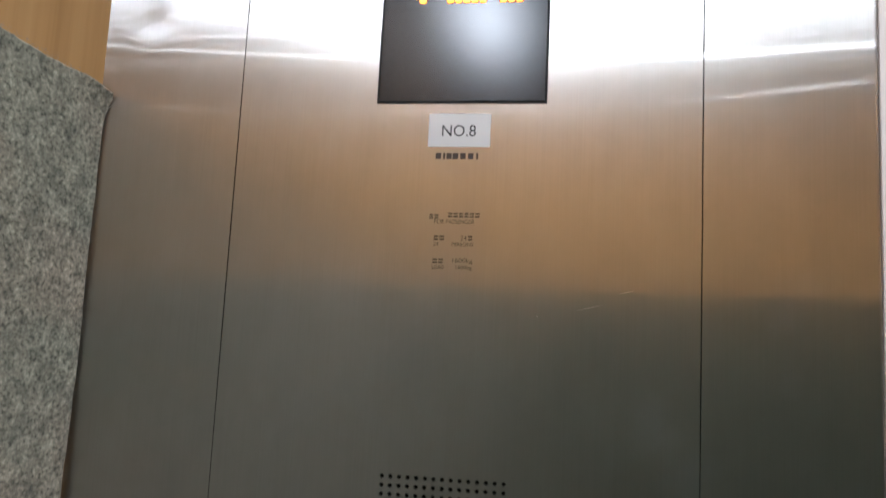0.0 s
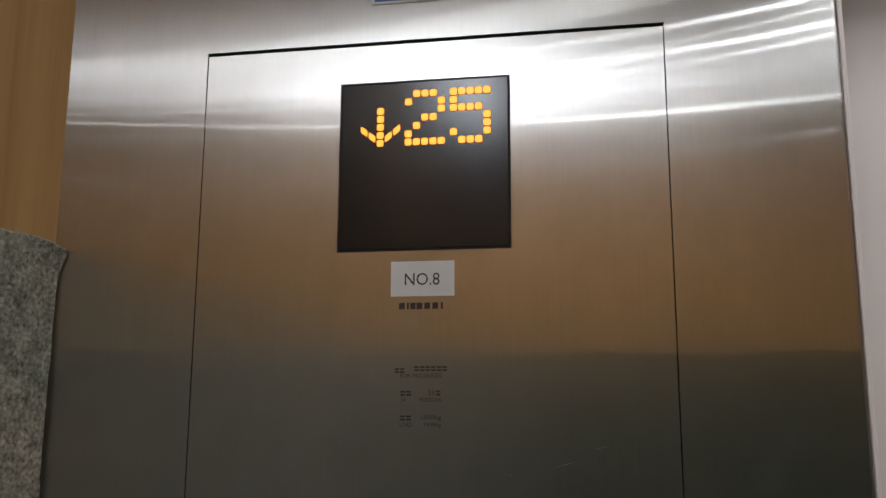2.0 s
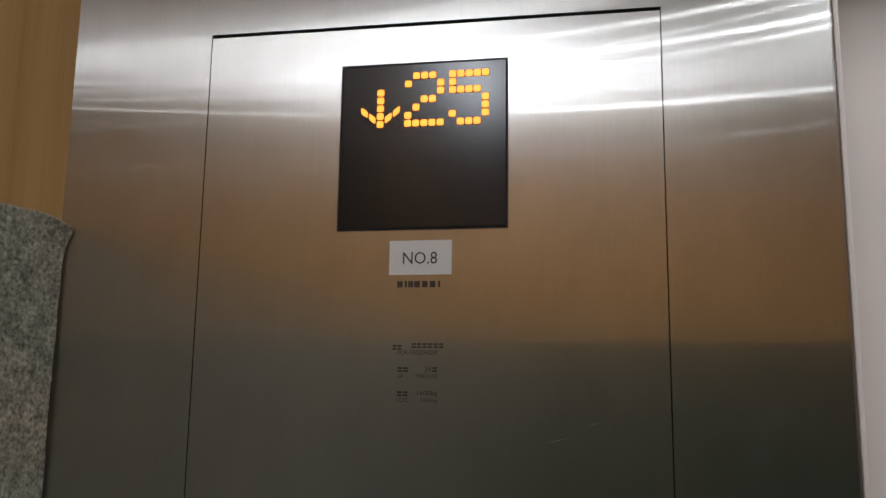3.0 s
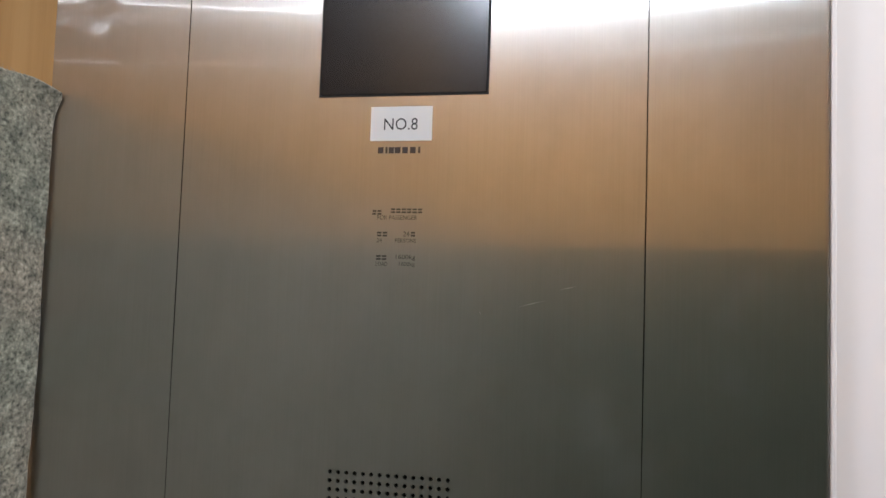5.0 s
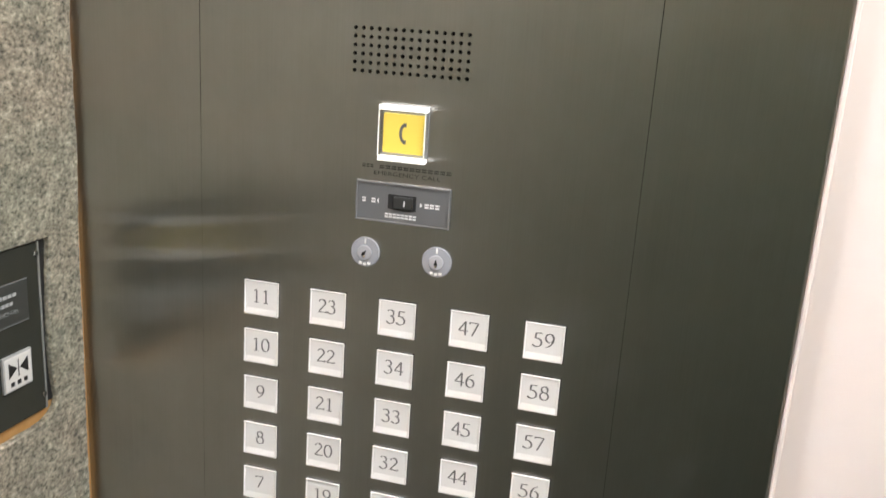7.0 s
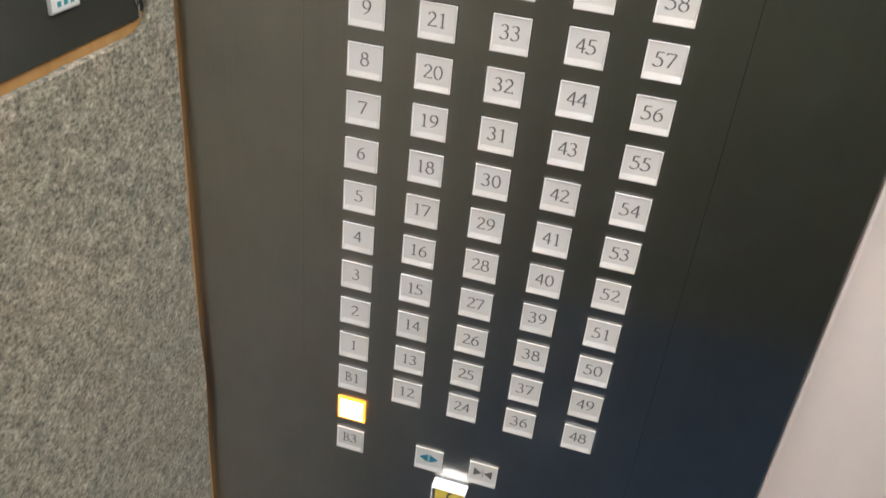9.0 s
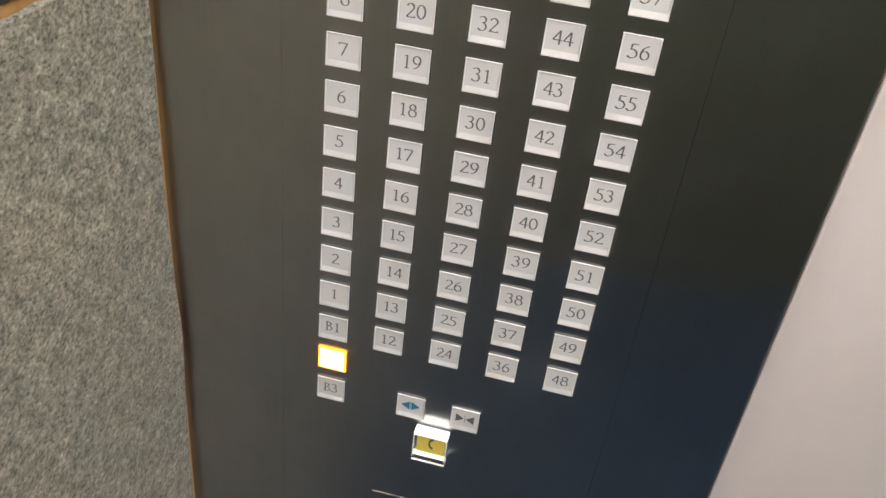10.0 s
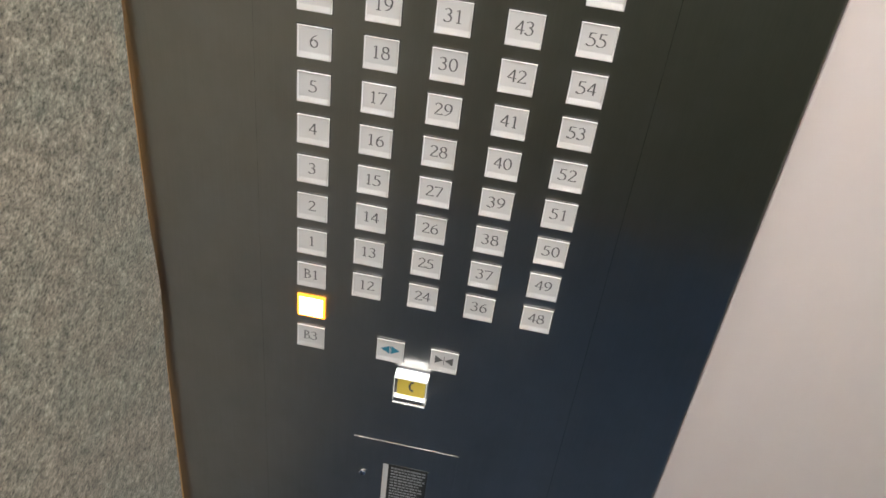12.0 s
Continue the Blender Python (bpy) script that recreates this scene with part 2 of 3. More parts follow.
def poly(bm, pts, y0, y1):
    """A flat outline of (x, z) pushed from y0 to y1."""
    a = [bm.verts.new((x, y0, z)) for x, z in pts]
    b = [bm.verts.new((x, y1, z)) for x, z in pts]
    bm.faces.new(a)
    bm.faces.new(b[::-1])
    for i in range(len(pts)):
        j = (i + 1) % len(pts)
        bm.faces.new((a[i], b[i], b[j], a[j]))
    return bm


# strokes of a broad pen, for the old-style serif numerals on the buttons
def arc(cx, cz, rx, rz, a, b, n=16):
    return [(cx + rx * math.cos(radians(a + (b - a) * i / n)), cz + rz * math.sin(radians(a + (b - a) * i / n))) for i in range(n + 1)]


def bent(a, b, c, n=12):
    return [tuple((1 - t) ** 2 * p + 2 * t * (1 - t) * q + t * t * r for p, q, r in zip(a, b, c)) for t in (i / n for i in range(n + 1))]


def turned(strokes):
    return [[(0.54 - x, 1 - z) for x, z in s] for s in strokes]


SIX = [arc(0.27, 0.30, 0.21, 0.29, 0, 360, 24), bent((0.06, 0.32), (0.07, 0.80), (0.45, 0.98))]
GLYPHS = {
    "0": [arc(0.27, 0.5, 0.22, 0.48, 0, 360, 28)],
    "1": [[(0.28, 0.0), (0.28, 0.98)], [(0.13, 0.86), (0.28, 0.97)], [(0.15, 0.015), (0.41, 0.015)]],
    "2": [arc(0.25, 0.74, 0.19, 0.24, 165, -25) + [(0.04, 0.04)], [(0.03, 0.04), (0.50, 0.04)], [(0.48, 0.02), (0.51, 0.13)]],
    "3": [arc(0.21, 0.77, 0.18, 0.21, 150, -90), arc(0.19, 0.28, 0.23, 0.28, 90, -150)],
    "4": [[(0.38, 0.0), (0.38, 0.98)], [(0.38, 0.98), (0.02, 0.30)], [(0.02, 0.30), (0.53, 0.30)]],
    "5": [[(0.12, 0.95), (0.45, 0.97)], [(0.13, 0.96), (0.10, 0.57)], arc(0.18, 0.30, 0.26, 0.30, 112, -145)],
    "6": SIX, "9": turned(SIX),
    "7": [[(0.04, 0.95), (0.50, 0.95)], [(0.50, 0.95), (0.17, 0.0)], [(0.04, 0.97), (0.03, 0.84)]],
    "8": [arc(0.27, 0.755, 0.17, 0.22, 0, 360, 22), arc(0.27, 0.275, 0.22, 0.27, 0, 360, 24)],
    "B": [[(0.12, 0.0), (0.12, 1.0)], arc(0.14, 0.76, 0.27, 0.22, 90, -90), arc(0.14, 0.27, 0.34, 0.26, 90, -90), [(0.02, 0.985), (0.16, 0.985)], [(0.02, 0.015), (0.16, 0.015)]],
}


def numeral_mesh(text, height, y=0.0, thick=0.00012):
    """A printed number, centred, read from -y."""
    bm = bmesh.new()
    adv, wide = 0.58, 1.26
    width = adv * len(text)
    for k, ch in enumerate(text):
        for s in GLYPHS[ch]:
            closed = len(s) > 3 and (Vector(s[0]) - Vector(s[-1])).length < 1e-4
            rail = []
            for i in range(len(s)):
                a, b = s[max(i - 1, 0)], s[min(i + 1, len(s) - 1)]
                if closed and i in (0, len(s) - 1):
                    a, b = s[-2], s[1]
                d = Vector((b[0] - a[0], b[1] - a[1])).normalized()
                w = 0.022 + 0.042 * abs(d.x * math.sin(radians(20)) - d.y * math.cos(radians(20)))
                nrm = Vector((-d.y, d.x)) * w
                p = Vector((s[i][0] - width / 2 + adv * k, s[i][1] - 0.5))
                rail.append([bm.verts.new(((p.x * wide + g * nrm.x) * height, y - thick, (p.y + g * nrm.y) * height)) for g in (1, -1)])
            for (a, b), (c, d) in zip(rail, rail[1:]):
                bm.faces.new((a, b, d, c))
    me = finish(bm, "numeral")
    return me


def text_mesh(body, height, width=None, thick=0.00015, squeeze=1.0):
    """Words in the built-in font, centred on the origin, facing -y."""
    cu = bpy.data.curves.new("words", "FONT")
    cu.body, cu.align_x, cu.extrude, cu.resolution_u = body, "LEFT", 0.0, 3
    ob = new("words", cu)
    bpy.context.view_layer.update()
    me = bpy.data.meshes.new_from_object(ob.evaluated_get(bpy.context.evaluated_depsgraph_get()))
    bpy.data.objects.remove(ob)
    co = np.array([v.co[:] for v in me.vertices])
    lo, hi = co.min(0), co.max(0)
    k = height / (hi[1] - lo[1])
    kx = width / (hi[0] - lo[0]) if width else k * squeeze
    for v, c in zip(me.vertices, co):
        v.co = ((c[0] - (lo[0] + hi[0]) / 2) * kx, -thick, (c[1] - (lo[1] + hi[1]) / 2) * k)
    me.materials.clear()
    return me


# ---- the car: floor, ceiling, walls ----
T = 0.03
tagged(put("floor", finish(cubed(LEFT - T, RIGHT + T, BACK - T, 0.16, -0.05, 0.0), "floor"), FLOOR), "dark navy lift floor covering", "floor", kind="structure")
tagged(put("ceiling", finish(cubed(LEFT - T, RIGHT + T, BACK - T, 0.16, CEIL, CEIL + 0.05), "ceiling"), CEILING), "white painted lift ceiling with lamps", "ceiling", kind="structure")
tagged(put("wall_left", finish(cubed(LEFT - T, LEFT, BACK - T, 0.10, 0.0, CEIL), "wall_left"), WOOD), "honey brown wood veneer side wall", "wall", kind="structure")
tagged(put("wall_right", finish(cubed(RIGHT, RIGHT + T, BACK - T, 0.10, 0.0, CEIL), "wall_right"), WOOD), "honey brown wood veneer side wall", "wall", kind="structure")
tagged(put("wall_back", finish(cubed(LEFT, RIGHT, BACK - T, BACK, 0.0, CEIL), "wall_back"), WOOD), "honey brown wood veneer back wall", "wall", kind="structure")


def spaced(a, b, step):
    n = max(1, round((b - a) / step))
    return [a + (b - a) * i / n for i in range(n + 1)]


def front_return():
    """Steel front return with the opening for the face plate, a shallow dent and a rounded edge at the doorway."""
    ox, oz = PX + 0.0008, PZ + 0.0028
    dx, dz = -0.2365, 1.9327
    xs = sorted({LEFT, dx - 0.03, -ox, ox, EDGE - 0.004, *spaced(dx - 0.03, dx + 0.03, 0.002)})
    zs = sorted({0.0, 0.28, 1.50, 1.72, dz - 0.03, oz, CEIL, *spaced(dz - 0.03, dz + 0.03, 0.002)})
    bm = bmesh.new()
    grid = {}

    def vert(x, z):
        if (x, z) not in grid:
            d = math.hypot(x - dx, z - dz)
            tight = 0.0005 if z < 1.51 and 0.27 < z else 0.0
            side = -1 if x == ox else 1 if x == -ox else 0
            grid[x, z] = bm.verts.new((x + side * tight * (1.35 if side > 0 else 1.0), 0.00034 * math.exp(-(d / 0.0105) ** 2), z))
        return grid[x, z]
    for xa, xb in zip(xs, xs[1:]):
        for za, zb in zip(zs, zs[1:]):
            if -ox - 1e-6 < xa and xb < ox + 1e-6 and za > 0.279 and zb < oz + 1e-6:
                continue
            bm.faces.new((vert(xa, za), vert(xb, za), vert(xb, zb), vert(xa, zb)))
    # rounded edge and the reveal towards the door
    rim = [(EDGE - 0.004 + 0.004 * math.sin(a), 0.004 - 0.004 * math.cos(a)) for a in (radians(15 * i) for i in range(7))] + [(EDGE, 0.085), (EDGE - 0.03, 0.085)]
    for (xa, ya), (xb, yb) in zip(rim, rim[1:]):
        for za, zb in zip(zs, zs[1:]):
            bm.faces.new([bm.verts.new(c) for c in ((xa, ya, za), (xb, yb, za), (xb, yb, zb), (xa, ya, zb))])
    bmesh.ops.remove_doubles(bm, verts=bm.verts, dist=1e-5)
    return bm


ret = part("wall_front", front_return(), STEEL, None, smooth=True)
tagged(ret, "brushed stainless steel front return with a small dent", "wall panel", kind="structure")
# black strips added inside the seam, so that its shade is in the colour
bm = bmesh.new()
ox, oz = PX + 0.0009, PZ + 0.0029
for a in ((-ox - 0.004, -ox, 0.28, oz), (ox, ox + 0.004, 0.28, oz), (-ox - 0.004, ox + 0.004, oz, oz + 0.004)):
    box(bm, a[0], a[1], 0.0006, 0.0212, a[2], a[3])
tagged(part("trim_seam_shade", bm, BLACK_GAP, None), "black liner giving the seam round the operating panel its shade", "trim", kind="structure")
tagged(put("wall_front_backing", finish(cubed(LEFT, EDGE - 0.035, 0.021, 0.09, 0.0, CEIL), "backing"), BLACK_GAP), "dark backing behind the steel front return", "wall", kind="structure")
tagged(put("wall_front_far", finish(cubed(1.27, RIGHT, 0.0, 0.085, 0.0, CEIL), "wall_front_far"), STEEL), "brushed stainless steel front return beyond the doorway", "wall panel", kind="structure")
tagged(put("wall_transom", finish(cubed(EDGE, 1.27, 0.0, 0.06, 2.12, CEIL), "wall_transom"), STEEL), "brushed stainless steel transom over the doorway", "wall panel", kind="structure")


# pale strip added for the bright reflection along the rounded steel edge
tagged(put("trim_edge_highlight", finish(cubed(EDGE - 0.0006, EDGE + 0.0026, -0.0006, 0.089, 0.004, CEIL - 0.002, bevel=0.0008), "trim_edge_highlight"), DOOR), "pale beige strip added as the highlight along the steel edge", "trim", kind="structure")


def car_door(name, x0, x1):
    """One sliding leaf, with a folded edge."""
    return put(name, finish(cubed(x0, x1, 0.090, 0.118, 0.006, 2.14, bevel=0.002), name), DOOR)


tagged(car_door("door_1", 0.20, 0.7725), "pale beige painted lift door leaf, closed", "door", "lift door leaves", "structure")
tagged(car_door("door_2", 0.7755, 1.33), "pale beige painted lift door leaf, closed", "door", "lift door leaves", "structure")
tagged(put("door_sill", finish(cubed(EDGE, 1.27, 0.0, 0.16, 0.0, 0.004), "door_sill"), STEEL), "steel sill under the lift door", "sill", kind="structure")

# ceiling lamps
lamp = base("oval_ceiling_lamp", -0.135, -1.16, CEIL, "oval frosted ceiling lamp glowing softly towards its rim", "ceiling lamp", "lift ceiling lamps")
bm = bmesh.new()
bmesh.ops.create_uvsphere(bm, u_segments=40, v_segments=16, radius=1.0)
bmesh.ops.delete(bm, geom=[v for v in bm.verts if v.co.z > 0.01], context="VERTS")
bmesh.ops.transform(bm, matrix=Matrix.Diagonal((0.135, 0.45, 0.03, 1)), verts=bm.verts)
part("frosted_dome", bm, GLOW, lamp, smooth=True, at=(-0.135, -1.16, CEIL))
for lx, ly, size, watts in DOWNLIGHTS:
    lamp = base("ceiling_downlight", lx, ly, CEIL, "round white recessed ceiling downlight, lit; the broad ones are added fill", "ceiling lamp", "lift ceiling lamps")
    bm = bmesh.new()
    r0 = size / 2 + 0.002
    ring = [(r0, 0.0), (r0 + 0.002, -0.006), (r0 + 0.012, -0.004), (r0 + 0.014, 0.0)]
    for i in range(32):
        a, b = 2 * math.pi * i / 32, 2 * math.pi * (i + 1) / 32
        for (ra, ha), (rb, hb) in zip(ring, ring[1:]):
            bm.faces.new([bm.verts.new((lx + r * math.cos(w), ly + r * math.sin(w), CEIL + h)) for r, h, w in ((ra, ha, a), (rb, hb, a), (rb, hb, b), (ra, ha, b))])
    bmesh.ops.remove_doubles(bm, verts=bm.verts, dist=1e-5)
    part("trim_ring", bm, WHITE_TRIM, lamp, smooth=True)


# ---- felt pads hung on the walls ----
FRONT_EDGE = [(1.90, 0.0), (1.876, -0.0005), (1.85, -0.0028), (1.70, -0.0033), (1.57, -0.0040), (1.45, -0.0064), (1.3, -0.0076), (1.2, -0.0080), (1.1, -0.0092), (0.97, -0.0096), (0.88, -0.0082), (0.78, -0.0098), (0.6, -0.0106), (0.0, -0.0106)]


def edge_y(z):
    for (za, ya), (zb, yb) in zip(FRONT_EDGE, FRONT_EDGE[1:]):
        if zb <= z <= za:
            return yb + (ya - yb) * (z - zb) / (za - zb)
    return FRONT_EDGE[0][1]


def fuzzed(path, step, amount, seed):
    """Points along a path, with the frayed unevenness of cut felt; closed."""
    out = []
    for i, (a, b) in enumerate(zip(path, path[1:] + path[:1])):
        a, b = Vector(a), Vector(b)
        n = max(1, round((b - a).length / step))
        d = (b - a).normalized()
        side = Vector((-d.y, d.x))
        for k in range(n):
            p = a + (b - a) * k / n
            j = noise.noise((p.x * 11, p.y * 11, seed + 7)) * amount * 3.0 + noise.noise((p.x * 90, p.y * 90, seed)) * amount * 1.6 + noise.noise((p.x * 500, p.y * 500, seed + 3)) * amount
            out.append(p + side * j)
    return out


def felt_pad(name, outline, hole, to_world, depth=0.005, mat=None):
    bm = bmesh.new()
    rings = []
    for path, sign in ((outline, 1), (hole, -1)):
        if not path:
            continue
        n = len(path)
        mid = []
        for i in range(n):
            d = (path[(i + 1) % n] - path[i - 1]).normalized()
            mid.append(Vector((-d.y, d.x)))
        area = sum(path[i - 1].x * path[i].y - path[i].x * path[i - 1].y for i in range(n))
        inward = 1 if area > 0 else -1
        rows = []
        for inset, h in ((0.0016, depth), (0.0004, depth - 0.0008), (0.0, depth - 0.002), (0.0, 0.0)):
            rows.append([bm.verts.new((p.x + m.x * inset * inward * sign, p.y + m.y * inset * inward * sign, h)) for p, m in zip(path, mid)])
        for ra, rb in zip(rows, rows[1:]):
            for i in range(n):
                bm.faces.new((ra[i - 1], ra[i], rb[i], rb[i - 1]))
        rings.append(rows[0])
    es = []
    for r in rings:
        for i in range(len(r)):
            es.append(bm.edges.get((r[i - 1], r[i])))
    bmesh.ops.triangle_fill(bm, use_beauty=True, edges=es)
    for v in bm.verts:
        v.co = to_world(v.co)
    return part(name, bm, mat or FELT, None, smooth=False)


# side wall pad: (y, z), cut out round the side panel, lower corners rounded
CUT = (-0.34, -0.0425, 1.2982, 1.4430)
outline = [(edge_y(z), z) for z in spaced(0.02, 1.872, 0.05)] + [(-0.004, 1.8765), (-0.015, 1.879), (-0.03, 1.8815), (-0.07, 1.8805), (-0.2, 1.881), (-1.63, 1.881), (-1.63, 0.02)]
outline = fuzzed(outline, 0.004, 0.0006, 1.0)
r = 0.014
hole = [(CUT[0], CUT[2]), (CUT[1] - 0.03, CUT[2] - 0.001)] + [(CUT[1] - r * 1.6 + r * 1.6 * math.sin(a), CUT[2] + r - r * math.cos(a)) for a in (radians(15 * i) for i in range(1, 7))]
hole += [(CUT[1] - 0.0030, 1.330), (CUT[1] - 0.0040, 1.350), (CUT[1] - 0.0042, 1.375), (CUT[1] - 0.0022, 1.41), (CUT[1] + 0.0006, CUT[3]), (CUT[0], CUT[3] + 0.001)]
hole = fuzzed(hole, 0.003, 0.0005, 5.0)
pad = felt_pad("felt_pad", outline, hole, lambda c: Vector((LEFT + 0.0012 + c.z + 0.0009 * noise.noise((c.x * 7, c.y * 3, 2.0)) + 0.0070 * math.exp(-((c.x / 0.03) ** 2 + ((c.y - 1.879) / 0.013) ** 2)) + 0.0045 * math.exp(c.x / 0.05 - ((c.y - 0.91) / 0.08) ** 2) - 0.0016 * math.exp(c.x / 0.04) * min(1.0, max(0.0, (1.42 - c.y) / 0.2)), c.x, c.y)))
tagged(pad, "mottled grey felt protection pad hung on the side wall", "wall pad", "felt wall pads")
pad_side = pad
# back and far pads, coloured dark so the steel reflects them as shaded
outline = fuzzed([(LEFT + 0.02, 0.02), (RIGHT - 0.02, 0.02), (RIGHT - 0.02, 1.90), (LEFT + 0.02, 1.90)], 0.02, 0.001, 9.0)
pad = felt_pad("felt_pad", outline, [], lambda c: Vector((c.x, BACK + 0.001 + c.z, c.y)), mat=FELT_SHADED)
tagged(pad, "felt protection pad hung on the back wall, shade put into its dark colour", "wall pad", "felt wall pads")
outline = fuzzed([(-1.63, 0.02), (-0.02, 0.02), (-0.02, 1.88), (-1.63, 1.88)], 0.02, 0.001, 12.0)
pad = felt_pad("felt_pad", outline, [], lambda c: Vector((RIGHT - 0.001 - c.z, c.x, c.y)), mat=FELT_SHADED)
tagged(pad, "felt protection pad hung on the far side wall, shade put into its dark colour", "wall pad", "felt wall pads")


def frayed_fibres(pad, lines, count, seed):
    """Short loose fibres standing off the cut edges of a pad."""
    rnd = random.Random(seed)
    bm = bmesh.new()
    total = sum((Vector(b) - Vector(a)).length for a, b in lines)
    for a, b in lines:
        a, b = Vector(a), Vector(b)
        for _ in range(int(count * (b - a).length / total)):
            p = a.lerp(b, rnd.random()) + Vector((rnd.uniform(-0.0035, 0.0003), rnd.gauss(0, 0.0006), rnd.gauss(0, 0.0006)))
            d = Vector((rnd.gauss(0.2, 0.6), rnd.gauss(0, 1), rnd.gauss(0, 1))).normalized() * rnd.uniform(0.0008, 0.0030)
            bend = Vector((rnd.gauss(0, 1), rnd.gauss(0, 1), rnd.gauss(0, 1))).normalized() * d.length * 0.35
            w = d.orthogonal().normalized() * 0.00006
            pts = [p, p + d * 0.5 + bend, p + d]
            ring = [[bm.verts.new(q + w * k) for k in (-f, f)] for q, f in zip(pts, (1.0, 0.8, 0.25))]
            for (c, e), (g, h) in zip(ring, ring[1:]):
                bm.faces.new((c, e, h, g))
    tagged(part("frayed_fibres", bm, FIBRE, pad), "loose pale felt fibres along the cut edges", kind="stuff")


FX = LEFT + 0.0062
frayed_fibres(pad_side, [((FX + 0.001, -0.003, 1.877), (FX, -0.03, 1.8815)), ((FX, -0.03, 1.8815), (FX, -0.20, 1.8810)), ((FX, -0.002, 1.87), (FX, -0.003, 1.57)),
    ((FX, -0.003, 1.57), (FX, -0.007, 1.3)), ((FX, -0.007, 1.3), (FX, -0.009, 0.6)), ((FX, CUT[1], 1.31), (FX, CUT[1] - 0.002, 1.44)), ((FX, CUT[1] - 0.02, CUT[2]), (FX, -0.2, CUT[2]))], 2600, 3)

# ---- the operating panel ----
cop = base("car_operating_panel", 0, 0, 0.285, "brushed steel lift operating panel with white floor buttons and display", "control panel")

GR_X, GR_Z, GR_P, GR_COLS, GR_ROWS = CX - 0.0002, 1.5988, 0.0058, 15, 6


def face_plate():
    """Steel plate 3 mm thick with the round holes of the loudspeaker grille."""
    bm = bmesh.new()
    hw, hh = GR_COLS * GR_P / 2, GR_ROWS * GR_P / 2
    x0, x1, z0, z1 = GR_X - hw, GR_X + hw, GR_Z - hh, GR_Z + hh

    def rect(xa, xb, za, zb):
        bm.faces.new([bm.verts.new((x, 0, z)) for x, z in ((xa, za), (xb, za), (xb, zb), (xa, zb))])
    rect(-PX, PX, 0.2825, z0)
    rect(-PX, PX, z1, PZ)
    rect(-PX, x0, z0, z1)
    rect(x1, PX, z0, z1)
    n, rad = 12, 0.00138
    for i in range(GR_COLS):
        for j in range(GR_ROWS):
            cx, cz, h = x0 + (i + 0.5) * GR_P, z0 + (j + 0.5) * GR_P, GR_P / 2
            inner, outer, deep = [], [], []
            for k in range(n):
                a = 2 * math.pi * k / n + math.pi / 12 * 0
                c, s = math.cos(a), math.sin(a)
                f = h / max(abs(c), abs(s))
                inner.append(bm.verts.new((cx + rad * c, 0, cz + rad * s)))
                deep.append(bm.verts.new((cx + rad * c, 0.0025, cz + rad * s)))
                outer.append((cx + f * c, cz + f * s))
            corner = {1: (h, h), 4: (-h, h), 7: (-h, -h), 10: (h, -h)}
            ov = [bm.verts.new((x, 0, z)) for x, z in outer]
            for k in range(n):
                q = (k + 1) % n
                ring = [inner[k], ov[k]]
                if k in corner:
                    ring.append(bm.verts.new((cx + corner[k][0], 0, cz + corner[k][1])))
                ring += [ov[q], inner[q]]
                bm.faces.new(ring)
                bm.faces.new((inner[k], inner[q], deep[q], deep[k]))
    # the folded rim of the plate
    ring = [(-PX, 0.2825), (PX, 0.2825), (PX, PZ), (-PX, PZ)]
    for i in range(4):
        (xa, za), (xb, zb) = ring[i - 1], ring[i]
        bm.faces.new([bm.verts.new(c) for c in ((xa, 0, za), (xb, 0, zb), (xb, 0.003, zb), (xa, 0.003, za))])
    return bm


part("face_plate", face_plate(), STEEL_PLATE, cop)
part("speaker", cubed(GR_X - 0.05, GR_X + 0.05, 0.006, 0.016, GR_Z - 0.024, GR_Z + 0.024), BLACK_GAP, cop, "dark speaker cloth behind the grille")

# fine scratches and specks on the plate
SCRATCH = material("bare scratched steel", (0.56, 0.55, 0.53), 0.4, 1.0)
for xa, za, xb, zb, w in ((0.0827, 1.7279, 0.1007, 1.7327, 0.0002), (0.1095, 1.7398, 0.12, 1.7422, 0.0002), (0.0568, 1.7242, 0.058, 1.7224, 0.0002)):
    d = Vector((xb - xa, zb - za)).normalized()
    nx, nz = -d.y * w, d.x * w
    part("scratch", poly(bmesh.new(), [(xa, za), ((xa + xb) / 2 + nx, (za + zb) / 2 + nz), (xb, zb), ((xa + xb) / 2 - nx, (za + zb) / 2 - nz)], -0.00004, 0.0), SCRATCH, cop)

# display: black glass, amber dot matrix showing a downward arrow and a floor
disp = part("display", cubed(CX - 0.0588, CX + 0.0588, -0.0012, 0.0, 1.8708, 1.9894, bevel=0.0005), GLASS_BLACK, cop, "black square glass floor display")
part("display_rim", box(box(box(cubed(CX - 0.0600, CX - 0.0589, -0.0008, 0.0, 1.8696, 1.9906), CX + 0.0589, CX + 0.0600, -0.0008, 0.0, 1.8696, 1.9906),
     CX - 0.0589, CX + 0.0589, -0.0008, 0.0, 1.9895, 1.9906), CX - 0.0589, CX + 0.0589, -0.0008, 0.0, 1.8696, 1.8707), BLACK_GAP, disp)
DP = 0.0058


def dot_mesh(size, y, shear=0.0):
    bm = bmesh.new()
    pts = []
    h, c = size / 2, size * 0.16
    for sx, sz in ((1, 1), (-1, 1), (-1, -1), (1, -1)):
        pair = [(sx * h, sz * (h - c)), (sx * (h - c), sz * h)]
        pts += pair if sx * sz > 0 else pair[::-1]
    poly(bm, [(x, z + shear * x) for x, z in pts], y, y + 0.0003)
    return finish(bm, "dot")


